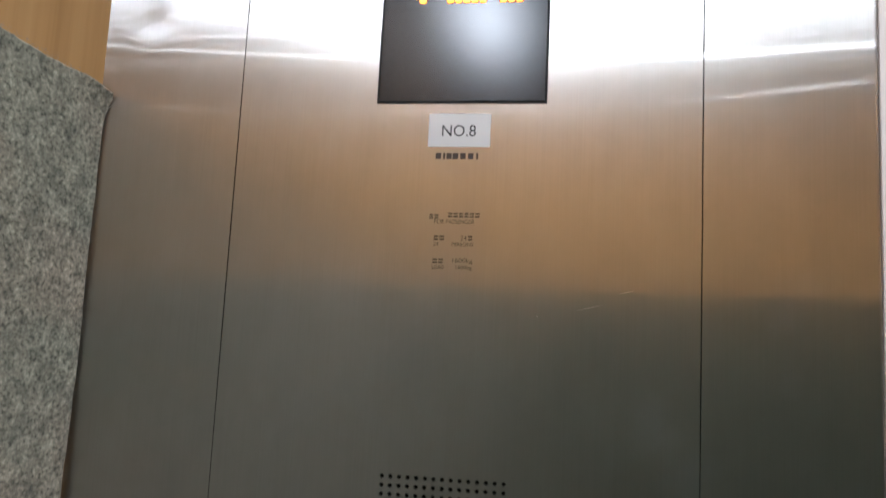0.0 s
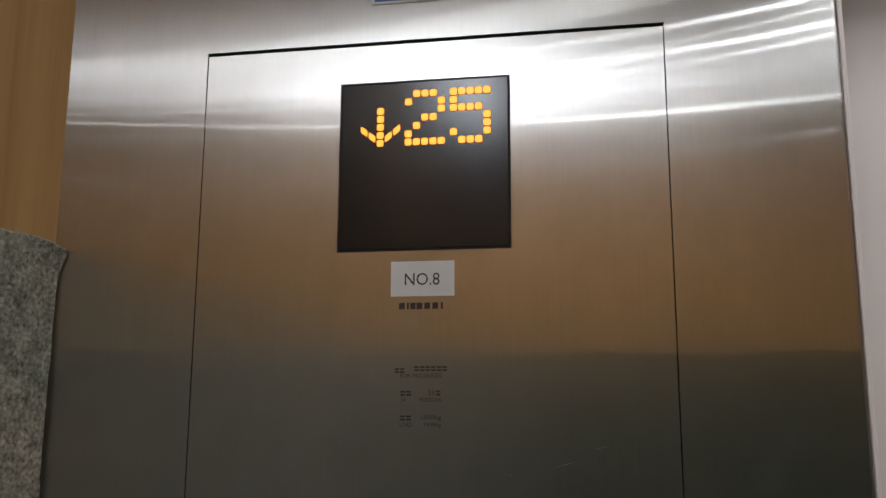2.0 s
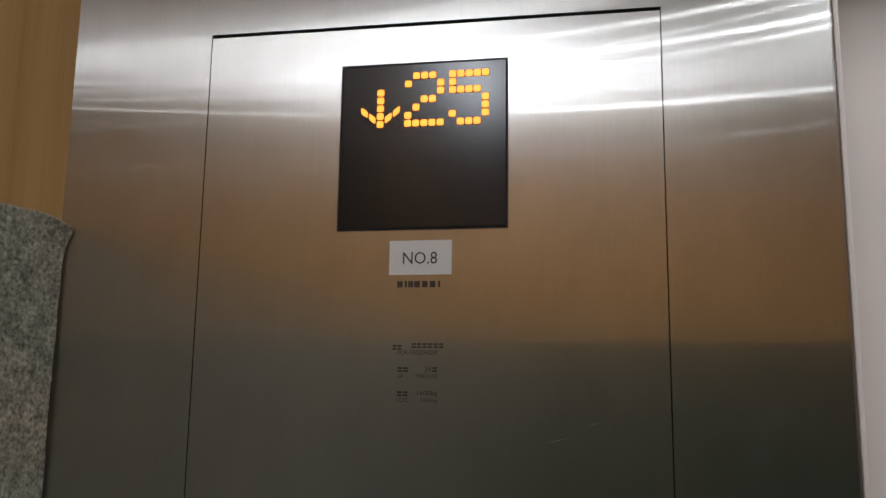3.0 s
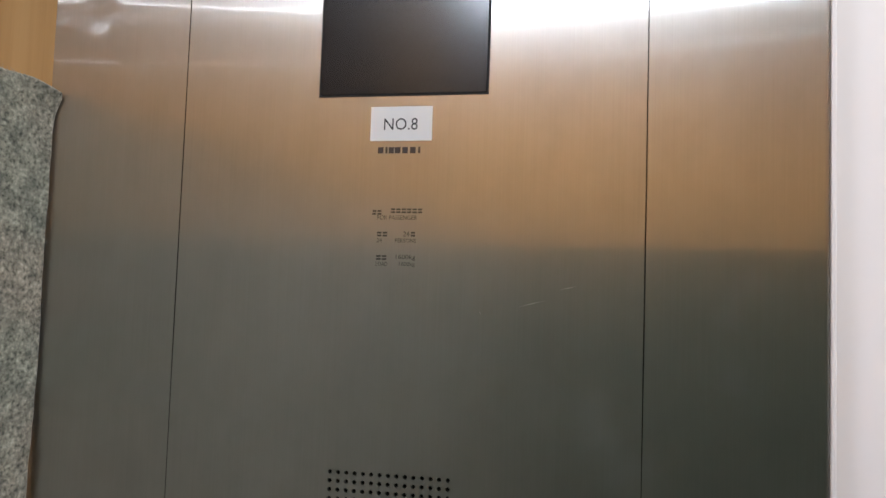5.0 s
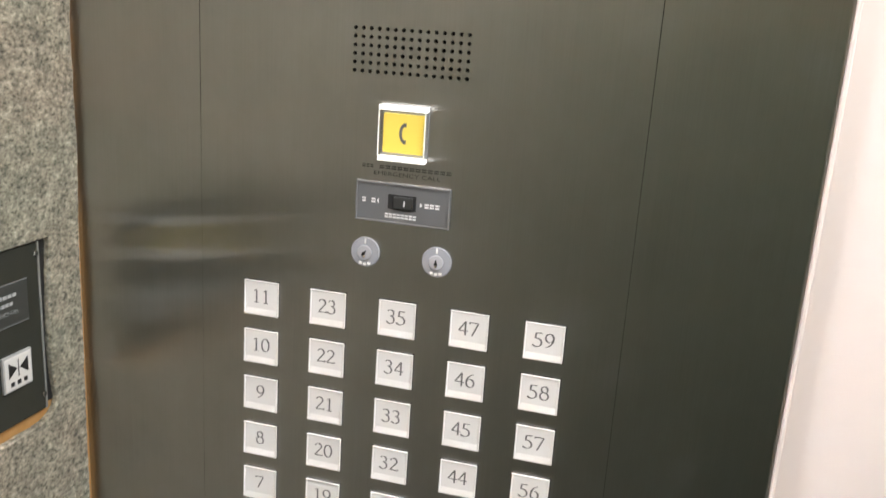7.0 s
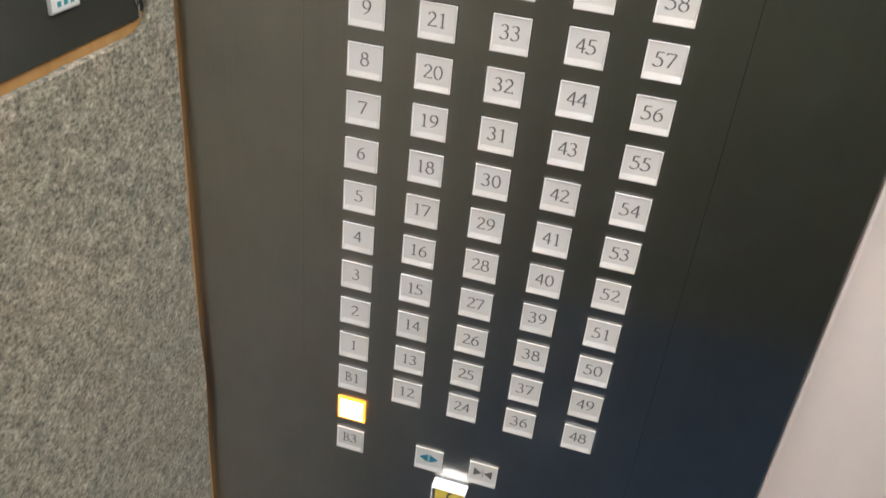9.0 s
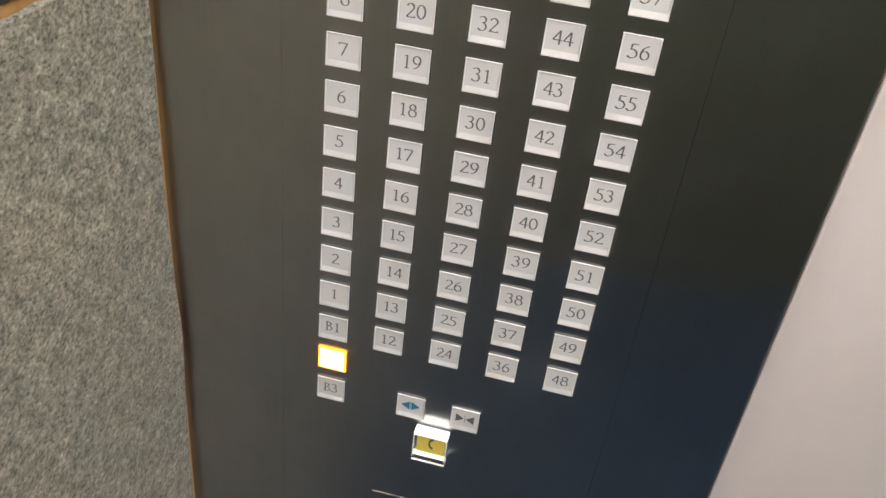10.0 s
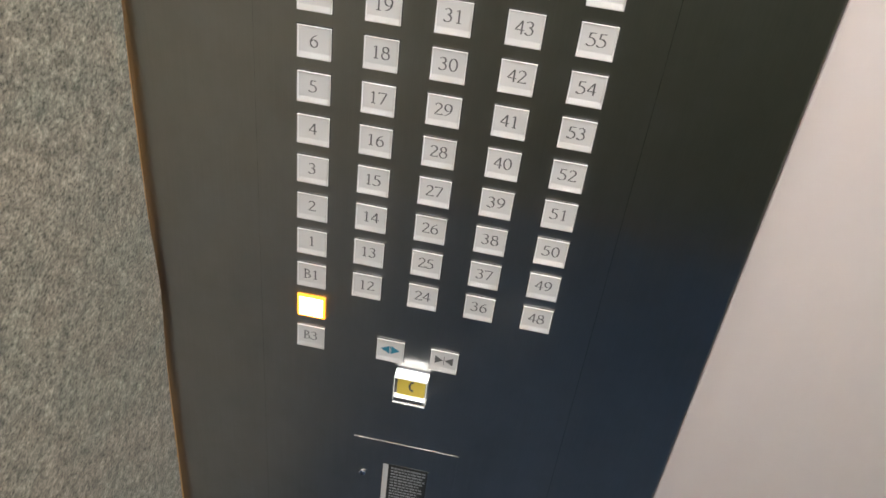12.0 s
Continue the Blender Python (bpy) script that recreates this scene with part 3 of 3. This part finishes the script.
def dot_set(shear):
    a, b = dot_mesh(0.0046, -0.0019, shear), dot_mesh(0.0053, -0.0016, shear)
    a.materials.append(LED)
    b.materials.append(LED_RIM)
    return a, b


PLAIN, DOWN, UP = dot_set(0.0), dot_set(-0.75), dot_set(0.75)


def diode(x, z, kind):
    rim = put("diode", kind[1], None, disp, "", (x, 0, z))
    put("diode_core", kind[0], None, rim, "", (x, 0, z))


MATRIX = {"2": (".###.", "#...#", "....#", "..##.", ".#...", "#....", "#####"), "5": ("#####", "#....", "####.", "....#", "....#", "#...#", ".###.")}
for ch, cx in (("2", -0.0114), ("5", 0.0203)):
    for rr, line in enumerate(MATRIX[ch]):
        for cc, on in enumerate(line):
            if on == "#":
                diode(cx + cc * DP, 1.9803 - rr * DP, PLAIN)
for rr in range(2, 7):
    diode(-0.0313, 1.9803 - rr * DP, PLAIN)
for k in (1, 2):
    diode(-0.0313 - k * DP, 1.9803 - 6 * DP + k * DP * 0.78, DOWN)
    diode(-0.0313 + k * DP, 1.9803 - 6 * DP + k * DP * 0.78, UP)

# car number sticker, maker's mark and rating text
num = part("number_sticker", cubed(CX - 0.0217, CX + 0.0217, -0.0003, 0.0, 1.8385, 1.8622), STICKER, cop, "white silver sticker with the car number")
put("lettering", text_mesh("NO.8", 0.0082, 0.0238), BLACK_INK, num, "thin black printed letters", (CX - 0.0002, -0.0003, 1.8500))
for i in range(7):
    w = (0.0038, 0.0014, 0.0036, 0.0040, 0.0038, 0.0038, 0.0014)[i]
    x = CX - 0.0158 + (0.0, 0.0050, 0.0072, 0.0112, 0.0163, 0.0214, 0.0268)[i] * 1.06
    part("maker_mark", cubed(x, x + w, -0.00025, 0.0, 1.8298, 1.8341), BLACK_INK, cop)


def words(s, x0, x1, z, h):
    put("etched_text", text_mesh(s, h, x1 - x0), ETCH, cop, "", ((x0 + x1) / 2, -0.0001, z))


def bars(x0, x1, z, h, n, mat=None, under=None, y=0.0):
    """Plain bars for signs that cannot be read."""
    pitch = (x1 - x0) / n
    for i in range(n):
        a = x0 + i * pitch
        for k in range(2):
            part("text_bar", cubed(a, a + pitch * 0.78, y - 0.0002, y, z - h / 2 + k * h * 0.58, z - h / 2 + k * h * 0.58 + h * 0.36), mat or ETCH, under or cop)


bars(-0.0188, -0.0118, 1.7893, 0.0034, 2)
bars(-0.0058, 0.0168, 1.7905, 0.0034, 6)
words("FOR PASSENGER", -0.0152, 0.0127, 1.7858, 0.0030)
bars(-0.0150, -0.0070, 1.7745, 0.0034, 2)
words("24", 0.0035, 0.0078, 1.7747, 0.0034)
bars(0.0088, 0.0125, 1.7747, 0.0034, 1)
words("24", -0.0150, -0.0115, 1.7702, 0.0028)
words("PERSONS", -0.0022, 0.0125, 1.7702, 0.0028)
bars(-0.0150, -0.0070, 1.7585, 0.0034, 2)
words("1600kg", -0.0012, 0.0124, 1.7586, 0.0040)
words("LOAD", -0.0152, -0.0070, 1.7542, 0.0028)
words("1600kg", 0.0012, 0.0122, 1.7540, 0.0034)


# call buttons: a yellow cap under a clear lit cover
def handset(bm, y, s=1.0):
    """The outline of a receiver, open to the side."""
    outer = arc(0.0016 * s, 0, 0.0040 * s, 0.0070 * s, 100, 260, 14)
    inner = arc(0.0016 * s, 0, 0.0020 * s, 0.0046 * s, 255, 105, 14)
    poly(bm, outer + inner, y, y + 0.0003)
    for sz in (1, -1):
        box(bm, 0.0004 * s, 0.0026 * s, y, y + 0.0003, sz * 0.0058 * s - 0.0014 * s, sz * 0.0058 * s + 0.0014 * s)
    return bm


def call_button(parent, x, z, deep, lit=True):
    b = part("emergency_call_button", cubed(x - 0.0172, x + 0.0172, -0.002, 0.0, z - 0.0195, z + 0.0195, bevel=0.0008), RING, parent, "yellow emergency call button under a clear lit cover")
    part("cap", cubed(x - 0.0147, x + 0.0147, -0.006, -0.002, z - 0.0137, z + 0.0137, bevel=0.0008), YELLOW, b, "yellow lit cap")
    put("handset_symbol", finish(handset(bmesh.new(), -0.0063), "handset"), INK, b, "dark handset symbol", (x - 0.0002, 0, z + 0.0005))
    for s in (1, -1):
        reach = -deep if s > 0 else -0.0085
        part("cover_edge", cubed(x - 0.0172, x + 0.0172, reach, -0.002, z + s * 0.0178 - 0.0016, z + s * 0.0178 + 0.0016, bevel=0.0006), ACRYLIC, b, "bright lit edge of the cover")
        if reach > -deep:
            part("cover_foot", cubed(x - 0.0170, x + 0.0170, -deep, reach - 0.0001, z + s * 0.0178 - 0.0014, z + s * 0.0178 + 0.0014, bevel=0.0005), CLEAR, b, "clear foot of the cover")
            part("foot_lip", cubed(x - 0.0170, x + 0.0170, -deep - 0.0005, -deep - 0.0001, z + s * 0.0178 - 0.0014, z + s * 0.0178 - 0.0008), LIP_GLOW, b, "pale emissive line for the highlight on the cover's lip")
        part("cover_side", cubed(x + s * 0.0168 - 0.0004, x + s * 0.0168 + 0.0004, -deep + 0.0006, -0.002, z - 0.0160, z + 0.0160), CLEAR, b, "clear cover side")
        part("cover_lip", cubed(x + s * 0.0168 - 0.0004, x + s * 0.0168 + 0.0004, -deep, -deep + 0.0005, z - 0.0160, z + 0.0160), LIP_GLOW, b, "pale emissive line for the highlight on the cover's lip")
    return b


call_button(cop, CX - 0.0012, 1.5437, 0.0095)
bars(-0.033, -0.024, 1.5185, 0.0026, 3)
bars(-0.020, 0.034, 1.5185, 0.0026, 12)
words("EMERGENCY CALL", -0.0240, 0.0255, 1.5138, 0.0028)

# stop switch plate
SZ, SX = 1.4935, CX
sw = part("stop_switch", cubed(SX - 0.0343, SX + 0.0343, -0.0035, 0.0, SZ - 0.0137, SZ + 0.0137, bevel=0.0012), GREY_PLATE, cop, "grey stop switch plate with a dark sliding knob")
rim = bmesh.new()
for xa, xb, za, zb in ((-0.0350, 0.0350, 0.0131, 0.0145), (-0.0350, 0.0350, -0.0145, -0.0131), (-0.0350, -0.0337, -0.0130, 0.0130), (0.0337, 0.0350, -0.0130, 0.0130)):
    box(rim, SX + xa, SX + xb, -0.0044, -0.0002, SZ + za, SZ + zb, bevel=0.0005)
part("switch_rim", rim, RIM_GREY, sw, "pale glossy plastic rim")
part("switch_window", cubed(SX - 0.0105, SX + 0.0105, -0.0038, -0.0030, SZ - 0.0040, SZ + 0.0066), BLACK_GAP, sw)
part("switch_knob", cubed(SX - 0.0062, SX + 0.0085, -0.0060, -0.0036, SZ - 0.0034, SZ + 0.0056, bevel=0.001), DARK_PLASTIC, sw, "dark sliding switch knob")
part("knob_mark", cubed(SX + 0.0020, SX + 0.0028, -0.0063, -0.0059, SZ - 0.001, SZ + 0.003), WHITE_INK, sw)
bars(SX - 0.0300, SX - 0.0265, SZ + 0.001, 0.0034, 1, WHITE_INK, sw, -0.0035)
bars(SX - 0.0230, SX - 0.0192, SZ + 0.001, 0.0034, 1, WHITE_INK, sw, -0.0035)
bars(SX + 0.0168, SX + 0.0285, SZ + 0.001, 0.0034, 3, WHITE_INK, sw, -0.0035)
bars(SX - 0.0125, SX + 0.0115, SZ - 0.0088, 0.0034, 8, WHITE_INK, sw, -0.0035)
for x, s in ((SX - 0.0175, -1), (SX + 0.0135, 1)):
    bm = poly(bmesh.new(), [(x, SZ - 0.001), (x + s * 0.0016, SZ + 0.001), (x, SZ + 0.003)][::s], -0.0037, -0.0033)
    part("arrow_mark", bm, WHITE_INK, sw)


def key_switch(x, z, turn):
    k = part("key_switch", disc(bmesh.new(), x, 0.0, z, 0.0112, 0.0022, 36, 0.0008), RING, cop, "pale round key switch", smooth=False)
    part("barrel", disc(bmesh.new(), x, -0.0022, z, 0.0056, 0.0018, 28, 0.0009), BARREL, k, "smooth pale key barrel")
    slot = cubed(-0.0006, 0.0006, -0.0043, -0.0039, -0.0030, 0.0022, bevel=0.0001)
    disc(slot, 0.0, -0.0039, -0.0008, 0.0013, 0.0004, 16)
    bmesh.ops.rotate(slot, matrix=Matrix.Rotation(turn, 3, "Y"), verts=slot.verts)
    part("keyway", slot, BLACK_GAP, k, at=(x, 0, z))
    # chrome dot added as the glint below the slot
    part("keyway_glint", disc(bmesh.new(), x + 0.0002, -0.0040, z - 0.0026, 0.0010, 0.0006, 14, 0.0002), CHROME, k, "small chrome dot standing in for the glint under the keyway")
    for i in range(3):
        a = radians(-90 + (i - 1) * 22)
        px, pz = x + 0.0088 * math.cos(a), z + 0.0088 * math.sin(a)
        part("text_bar", cubed(px - 0.0012, px + 0.0012, -0.0024, -0.0021, pz - 0.0010, pz + 0.0010), WHITE_INK, k)
    part("pointer_mark", cubed(x - 0.0006, x + 0.0006, -0.0024, -0.0021, z + 0.0068, z + 0.0105), WHITE_INK, k)


key_switch(-0.0277, 1.4545, radians(40))
key_switch(0.0267, 1.4540, 0.0)

# floor buttons
BW, BH = 0.0284, 0.0272


def button_cap():
    """A square cap with a thin raised rim and a sloping ledge along its foot."""
    bm = bmesh.new()
    w, h = BW / 2, BH / 2

    def ring(x, bottom, top, y):
        return [bm.verts.new(c) for c in ((-x, y, bottom), (x, y, bottom), (x, y, top), (-x, y, top))]
    rows = [ring(w, -h, h, 0.0), ring(w, -h, h, -0.0020), ring(w - 0.0003, -h + 0.0004, h - 0.0002, -0.0021),
            ring(w - 0.0008, -h + 0.0008, h - 0.0006, -0.0021), ring(w - 0.0011, -h + 0.0050, h - 0.0008, -0.0016)]
    for v in rows[2][:2] + rows[3][:2] + rows[1][:2]:
        v.co.y -= 0.0008
    for a, b in zip(rows, rows[1:]):
        for i in range(4):
            bm.faces.new((a[i - 1], a[i], b[i], b[i - 1]))
    bm.faces.new(rows[-1])
    return bm


cap_mesh = finish(button_cap(), "cap")
cap_mesh.materials.append(CAP)
bezel_mesh = finish(cubed(-BW / 2 - 0.0006, BW / 2 + 0.0006, -0.0003, 0.0, -BH / 2 - 0.0007, BH / 2 + 0.0007), "bezel")
bezel_mesh.materials.append(BLACK_GAP)
FLOORS = [(c, 11 - k, c * 12 + k) for c in range(5) for k in range(12) if c * 12 + k > 0]
plan = [(c, r, str(n)) for c, r, n in FLOORS] + [(0, 11, "B1"), (0, 12, "B2"), (0, 13, "B3")]
for c, r, s in plan:
    at = (X0 + c * P, 0.0, Z0 - r * Q)
    if s == "B2":
        b = part("floor_button", cubed(-BW / 2, BW / 2, -0.0019, 0.0, -BH / 2, BH / 2, bevel=0.0009), LIT_HALO, cop, "lit floor button glowing warm yellow", at=at)
        part("lit_face", cubed(-BW / 2 + 0.0022, BW / 2 - 0.0022, -0.0022, -0.0016, -BH / 2 + 0.0022, BH / 2 - 0.0022), LIT_FACE, b, "glowing face", at=at)
        continue
    b = put("floor_button", cap_mesh, None, cop, "square white floor button with a grey number", at)
    put("bezel", bezel_mesh, None, b, "", at)
    put("numeral", numeral_mesh(s, 0.0108, -0.0016), INK, b, "grey printed number", (at[0] + 0.0002, at[1], at[2] + 0.0016))


def door_button(x, z, inward, mat, name, label):
    b = put("door_button", cap_mesh, None, cop, label, (x, 0, z))
    put("bezel", bezel_mesh, None, b, "", (x, 0, z))
    for s in (1, -1):
        tip = 0.0010 if inward else 0.0098
        foot = 0.0092 if inward else 0.0010
        pts = [(s * tip, 0.0), (s * foot, 0.0052), (s * foot, -0.0052)]
        bm = poly(bmesh.new(), [(x + a, z + 0.0018 + c) for a, c in pts], -0.0019, -0.0014)
        part("arrow_mark", bm, mat, b)
    part("bar_mark", cubed(x - 0.0003, x + 0.0003, -0.0019, -0.0014, z - 0.0034, z + 0.0070), mat, b)


door_button(-0.0277, 0.8895, False, BLUE_INK, "open", "square white door open button with blue arrows")
door_button(0.0277, 0.8895, True, INK, "close", "square white door close button with dark arrows")
call_button(cop, CX - 0.0010, 0.8494, 0.0135)

# service flap below the buttons
flap = part("service_flap", cubed(CX - 0.0590, CX + 0.0590, -0.0010, 0.0, 0.40, 0.7510, bevel=0.0003), STEEL_PLATE, cop, "steel service flap with a lock")
part("flap_lock", disc(bmesh.new(), -0.0478, -0.0010, 0.6926, 0.0042, 0.0022, 24, 0.0006), CHROME, flap, "small chrome lock")
part("flap_keyway", cubed(-0.0482, -0.0474, -0.0047, -0.0043, 0.6905, 0.6947), BLACK_GAP, flap)
note = part("notice_sticker", cubed(-0.0246, 0.0272, -0.0014, -0.0010, 0.640, 0.7155), DARK_PLASTIC, flap, "dark notice sticker with pale lines")
part("notice_edge", cubed(-0.0244, -0.0182, -0.0016, -0.0013, 0.641, 0.7150), STICKER, note)
rnd = random.Random(4)
for k in range(13):
    x = -0.0150
    while x < 0.0235 - 0.006 * (k % 3 == 2):
        w = rnd.uniform(0.002, 0.006)
        part("text_bar", cubed(x, min(x + w, 0.0250), -0.0016, -0.0013, 0.7092 - k * 0.0050, 0.7114 - k * 0.0050), NOTICE_INK, note)
        x += w + 0.0009

# blue sign above the panel
sign = base("blue_sign", CX, 0, 2.0494, "small blue sign with a white border on the steel", "sign")
part("border", cubed(CX - 0.0385, CX + 0.0385, -0.001, 0.0, 2.0494, 2.1300, bevel=0.0004), STICKER, sign, "white sign border")
part("field", cubed(CX - 0.0365, CX + 0.0365, -0.0013, -0.0009, 2.0514, 2.1280), SIGN_BLUE, sign, "blue sign field")

# ---- the low side panel seen through the cut in the felt ----
SXW = LEFT + 0.0033
side = base("side_operating_panel", LEFT, -0.19, 1.312, "black glossy low operating panel on the side wall", "control panel")
part("side_plate", cubed(LEFT, SXW, -0.33, -0.0522, 1.3065, 1.4424, bevel=0.0007), SIDE_PLATE, side)
# solid black strip on the wall, giving the gap by the felt its shade
part("recess", cubed(LEFT, LEFT + 0.0012, -0.0500, -0.030, 1.3100, 1.4424), BLACK_GAP, side, "black strip standing in for the shaded gap beside the plate")
# plate edge in a lighter grey, which holds the highlight along it
part("plate_edge", cubed(LEFT, SXW + 0.0004, -0.0520, -0.0502, 1.3065, 1.4424, bevel=0.0004), EDGE_HIGHLIGHT, side, "thin glossy plate edge, its highlight put in as lighter grey")
for y, z in ((-0.0540, 1.4340), (-0.0537, 1.3192)):
    screw = part("screw", disc(bmesh.new(), SXW, y, z, 0.0023, 0.0016, 18, 0.0007, "x"), CHROME, side, "small bright domed screw")
    part("screw_slot", cubed(SXW + 0.0014, SXW + 0.0018, y - 0.0013, y + 0.0013, z - 0.0002, z + 0.0002), BLACK_GAP, screw)


def side_box(name, y0, y1, z0, z1, out, mat, parent, label="", start=0.0, bevel=0.0005):
    return part(name, cubed(SXW + start, SXW + out, y0, y1, z0, z1, bevel=bevel), mat, parent, label)


def side_tri(name, parent, mat, pts):
    bm = bmesh.new()
    a = [bm.verts.new((SXW + 0.0031, y, z)) for y, z in pts]
    b = [bm.verts.new((SXW + 0.0028, y, z)) for y, z in pts]
    bm.faces.new(a), bm.faces.new(b[::-1])
    for i in range(len(pts)):
        bm.faces.new((a[i - 1], b[i - 1], b[i], a[i]))
    part(name, bm, mat, parent)


def side_words(body, y0, y1, z, h, out, mat, parent):
    """Printed words on the side wall, read from inside the car."""
    me = text_mesh(body, h, y1 - y0)
    me.transform(Matrix.Rotation(radians(90), 4, "Z"))
    put("printed_text", me, mat, parent, "", (SXW + out, (y0 + y1) / 2, z))


def side_button(y, z, name, label, ink, inward):
    """A square white button in a grey rim, with two arrows and a line of print."""
    b = side_box(name, y - 0.0145, y + 0.0145, z - 0.0140, z + 0.0140, 0.0024, BUTTON_RIM, side, label)
    side_box("button_face", y - 0.0132, y + 0.0132, z - 0.0127, z + 0.0127, 0.0029, CAP, b, "white button face", start=0.0022)
    for s in (1, -1):
        tip, foot = (0.0014, 0.0098) if inward else (0.0110, 0.0003)
        side_tri("arrow_mark", b, ink, [(y + s * tip, z + 0.0030), (y + s * foot, z + 0.0092), (y + s * foot, z - 0.0032)])
    if inward:
        side_box("bar_mark", y - 0.0004, y + 0.0004, z - 0.0038, z + 0.0098, 0.0031, ink, b, start=0.0028, bevel=0.0)
    for k in (-1, 0, 1):
        side_box("text_bar", y + k * 0.0065 - 0.0018, y + k * 0.0065 + 0.0018, z - 0.0100, z - 0.0066, 0.0031, ink, b, start=0.0028, bevel=0.0)


lab = side_box("label_plate", -0.1160, -0.0652, 1.3860, 1.4176, 0.0008, LABEL_GREY, side, "grey label plate with pale lettering", bevel=0.0002)
for z in (1.3858, 1.4176):
    side_box("label_rim", -0.1160, -0.0652, z - 0.0003, z + 0.0003, 0.0011, RIM_GREY, lab, start=0.0002, bevel=0.0)
for k, (a, b) in enumerate(((-0.104, -0.076), (-0.104, -0.080))):
    for q in range(6):
        ya = a + (b - a) * q / 6
        side_box("text_bar", ya, ya + (b - a) / 6 * 0.8, 1.4072 - k * 0.0062, 1.4098 - k * 0.0062, 0.0011, NOTICE_INK, lab, start=0.0007, bevel=0.0)
side_words("EMERGENCY CALL", -0.1050, -0.0755, 1.3958, 0.0030, 0.0009, NOTICE_INK, lab)
side_button(-0.0815, 1.3497, "door_button", "square white door close button with dark arrows", BLACK_INK, True)
side_button(-0.1330, 1.3485, "door_button", "square white door open button with blue arrows", TEAL_INK, False)
mid = side_box("indicator", -0.1165, -0.0972, 1.3380, 1.3600, 0.0007, DARK_PLASTIC, side, "small dark indicator plate", bevel=0.0002)
for k in (0, 1):
    side_box("text_bar", -0.1088 + k * 0.0034, -0.1062 + k * 0.0034, 1.3468, 1.3508, 0.0009, NOTICE_INK, mid, start=0.0006, bevel=0.0)
cb = side_box("emergency_call_button", -0.1530, -0.1170, 1.3850, 1.4220, 0.002, RING, side, "yellow emergency call button under a clear lit cover")
side_box("cap", -0.1500, -0.1240, 1.3915, 1.4150, 0.006, YELLOW, cb, "yellow lit cap", start=0.002)
shape = handset(bmesh.new(), 0.0)
bmesh.ops.rotate(shape, matrix=Matrix.Rotation(radians(90), 3, "Z"), verts=shape.verts)
part("handset_symbol", shape, INK, cb, "dark handset symbol", at=(SXW + 0.0063, -0.1370, 1.4032))
for z in (1.3866, 1.4204):
    side_box("cover_edge", -0.1530, -0.1170, z - 0.0012, z + 0.0012, 0.0125, ACRYLIC, cb, "bright lit edge of the cover", start=0.002, bevel=0.0006)
side_box("cover_side", -0.1180, -0.1172, 1.3884, 1.4186, 0.0119, CLEAR, cb, "clear cover side", start=0.002, bevel=0.0)
side_box("cover_lip", -0.1177, -0.1173, 1.3884, 1.4186, 0.0125, LIP_GLOW, cb, "pale emissive line for the highlight on the cover's lip", start=0.0119, bevel=0.0)
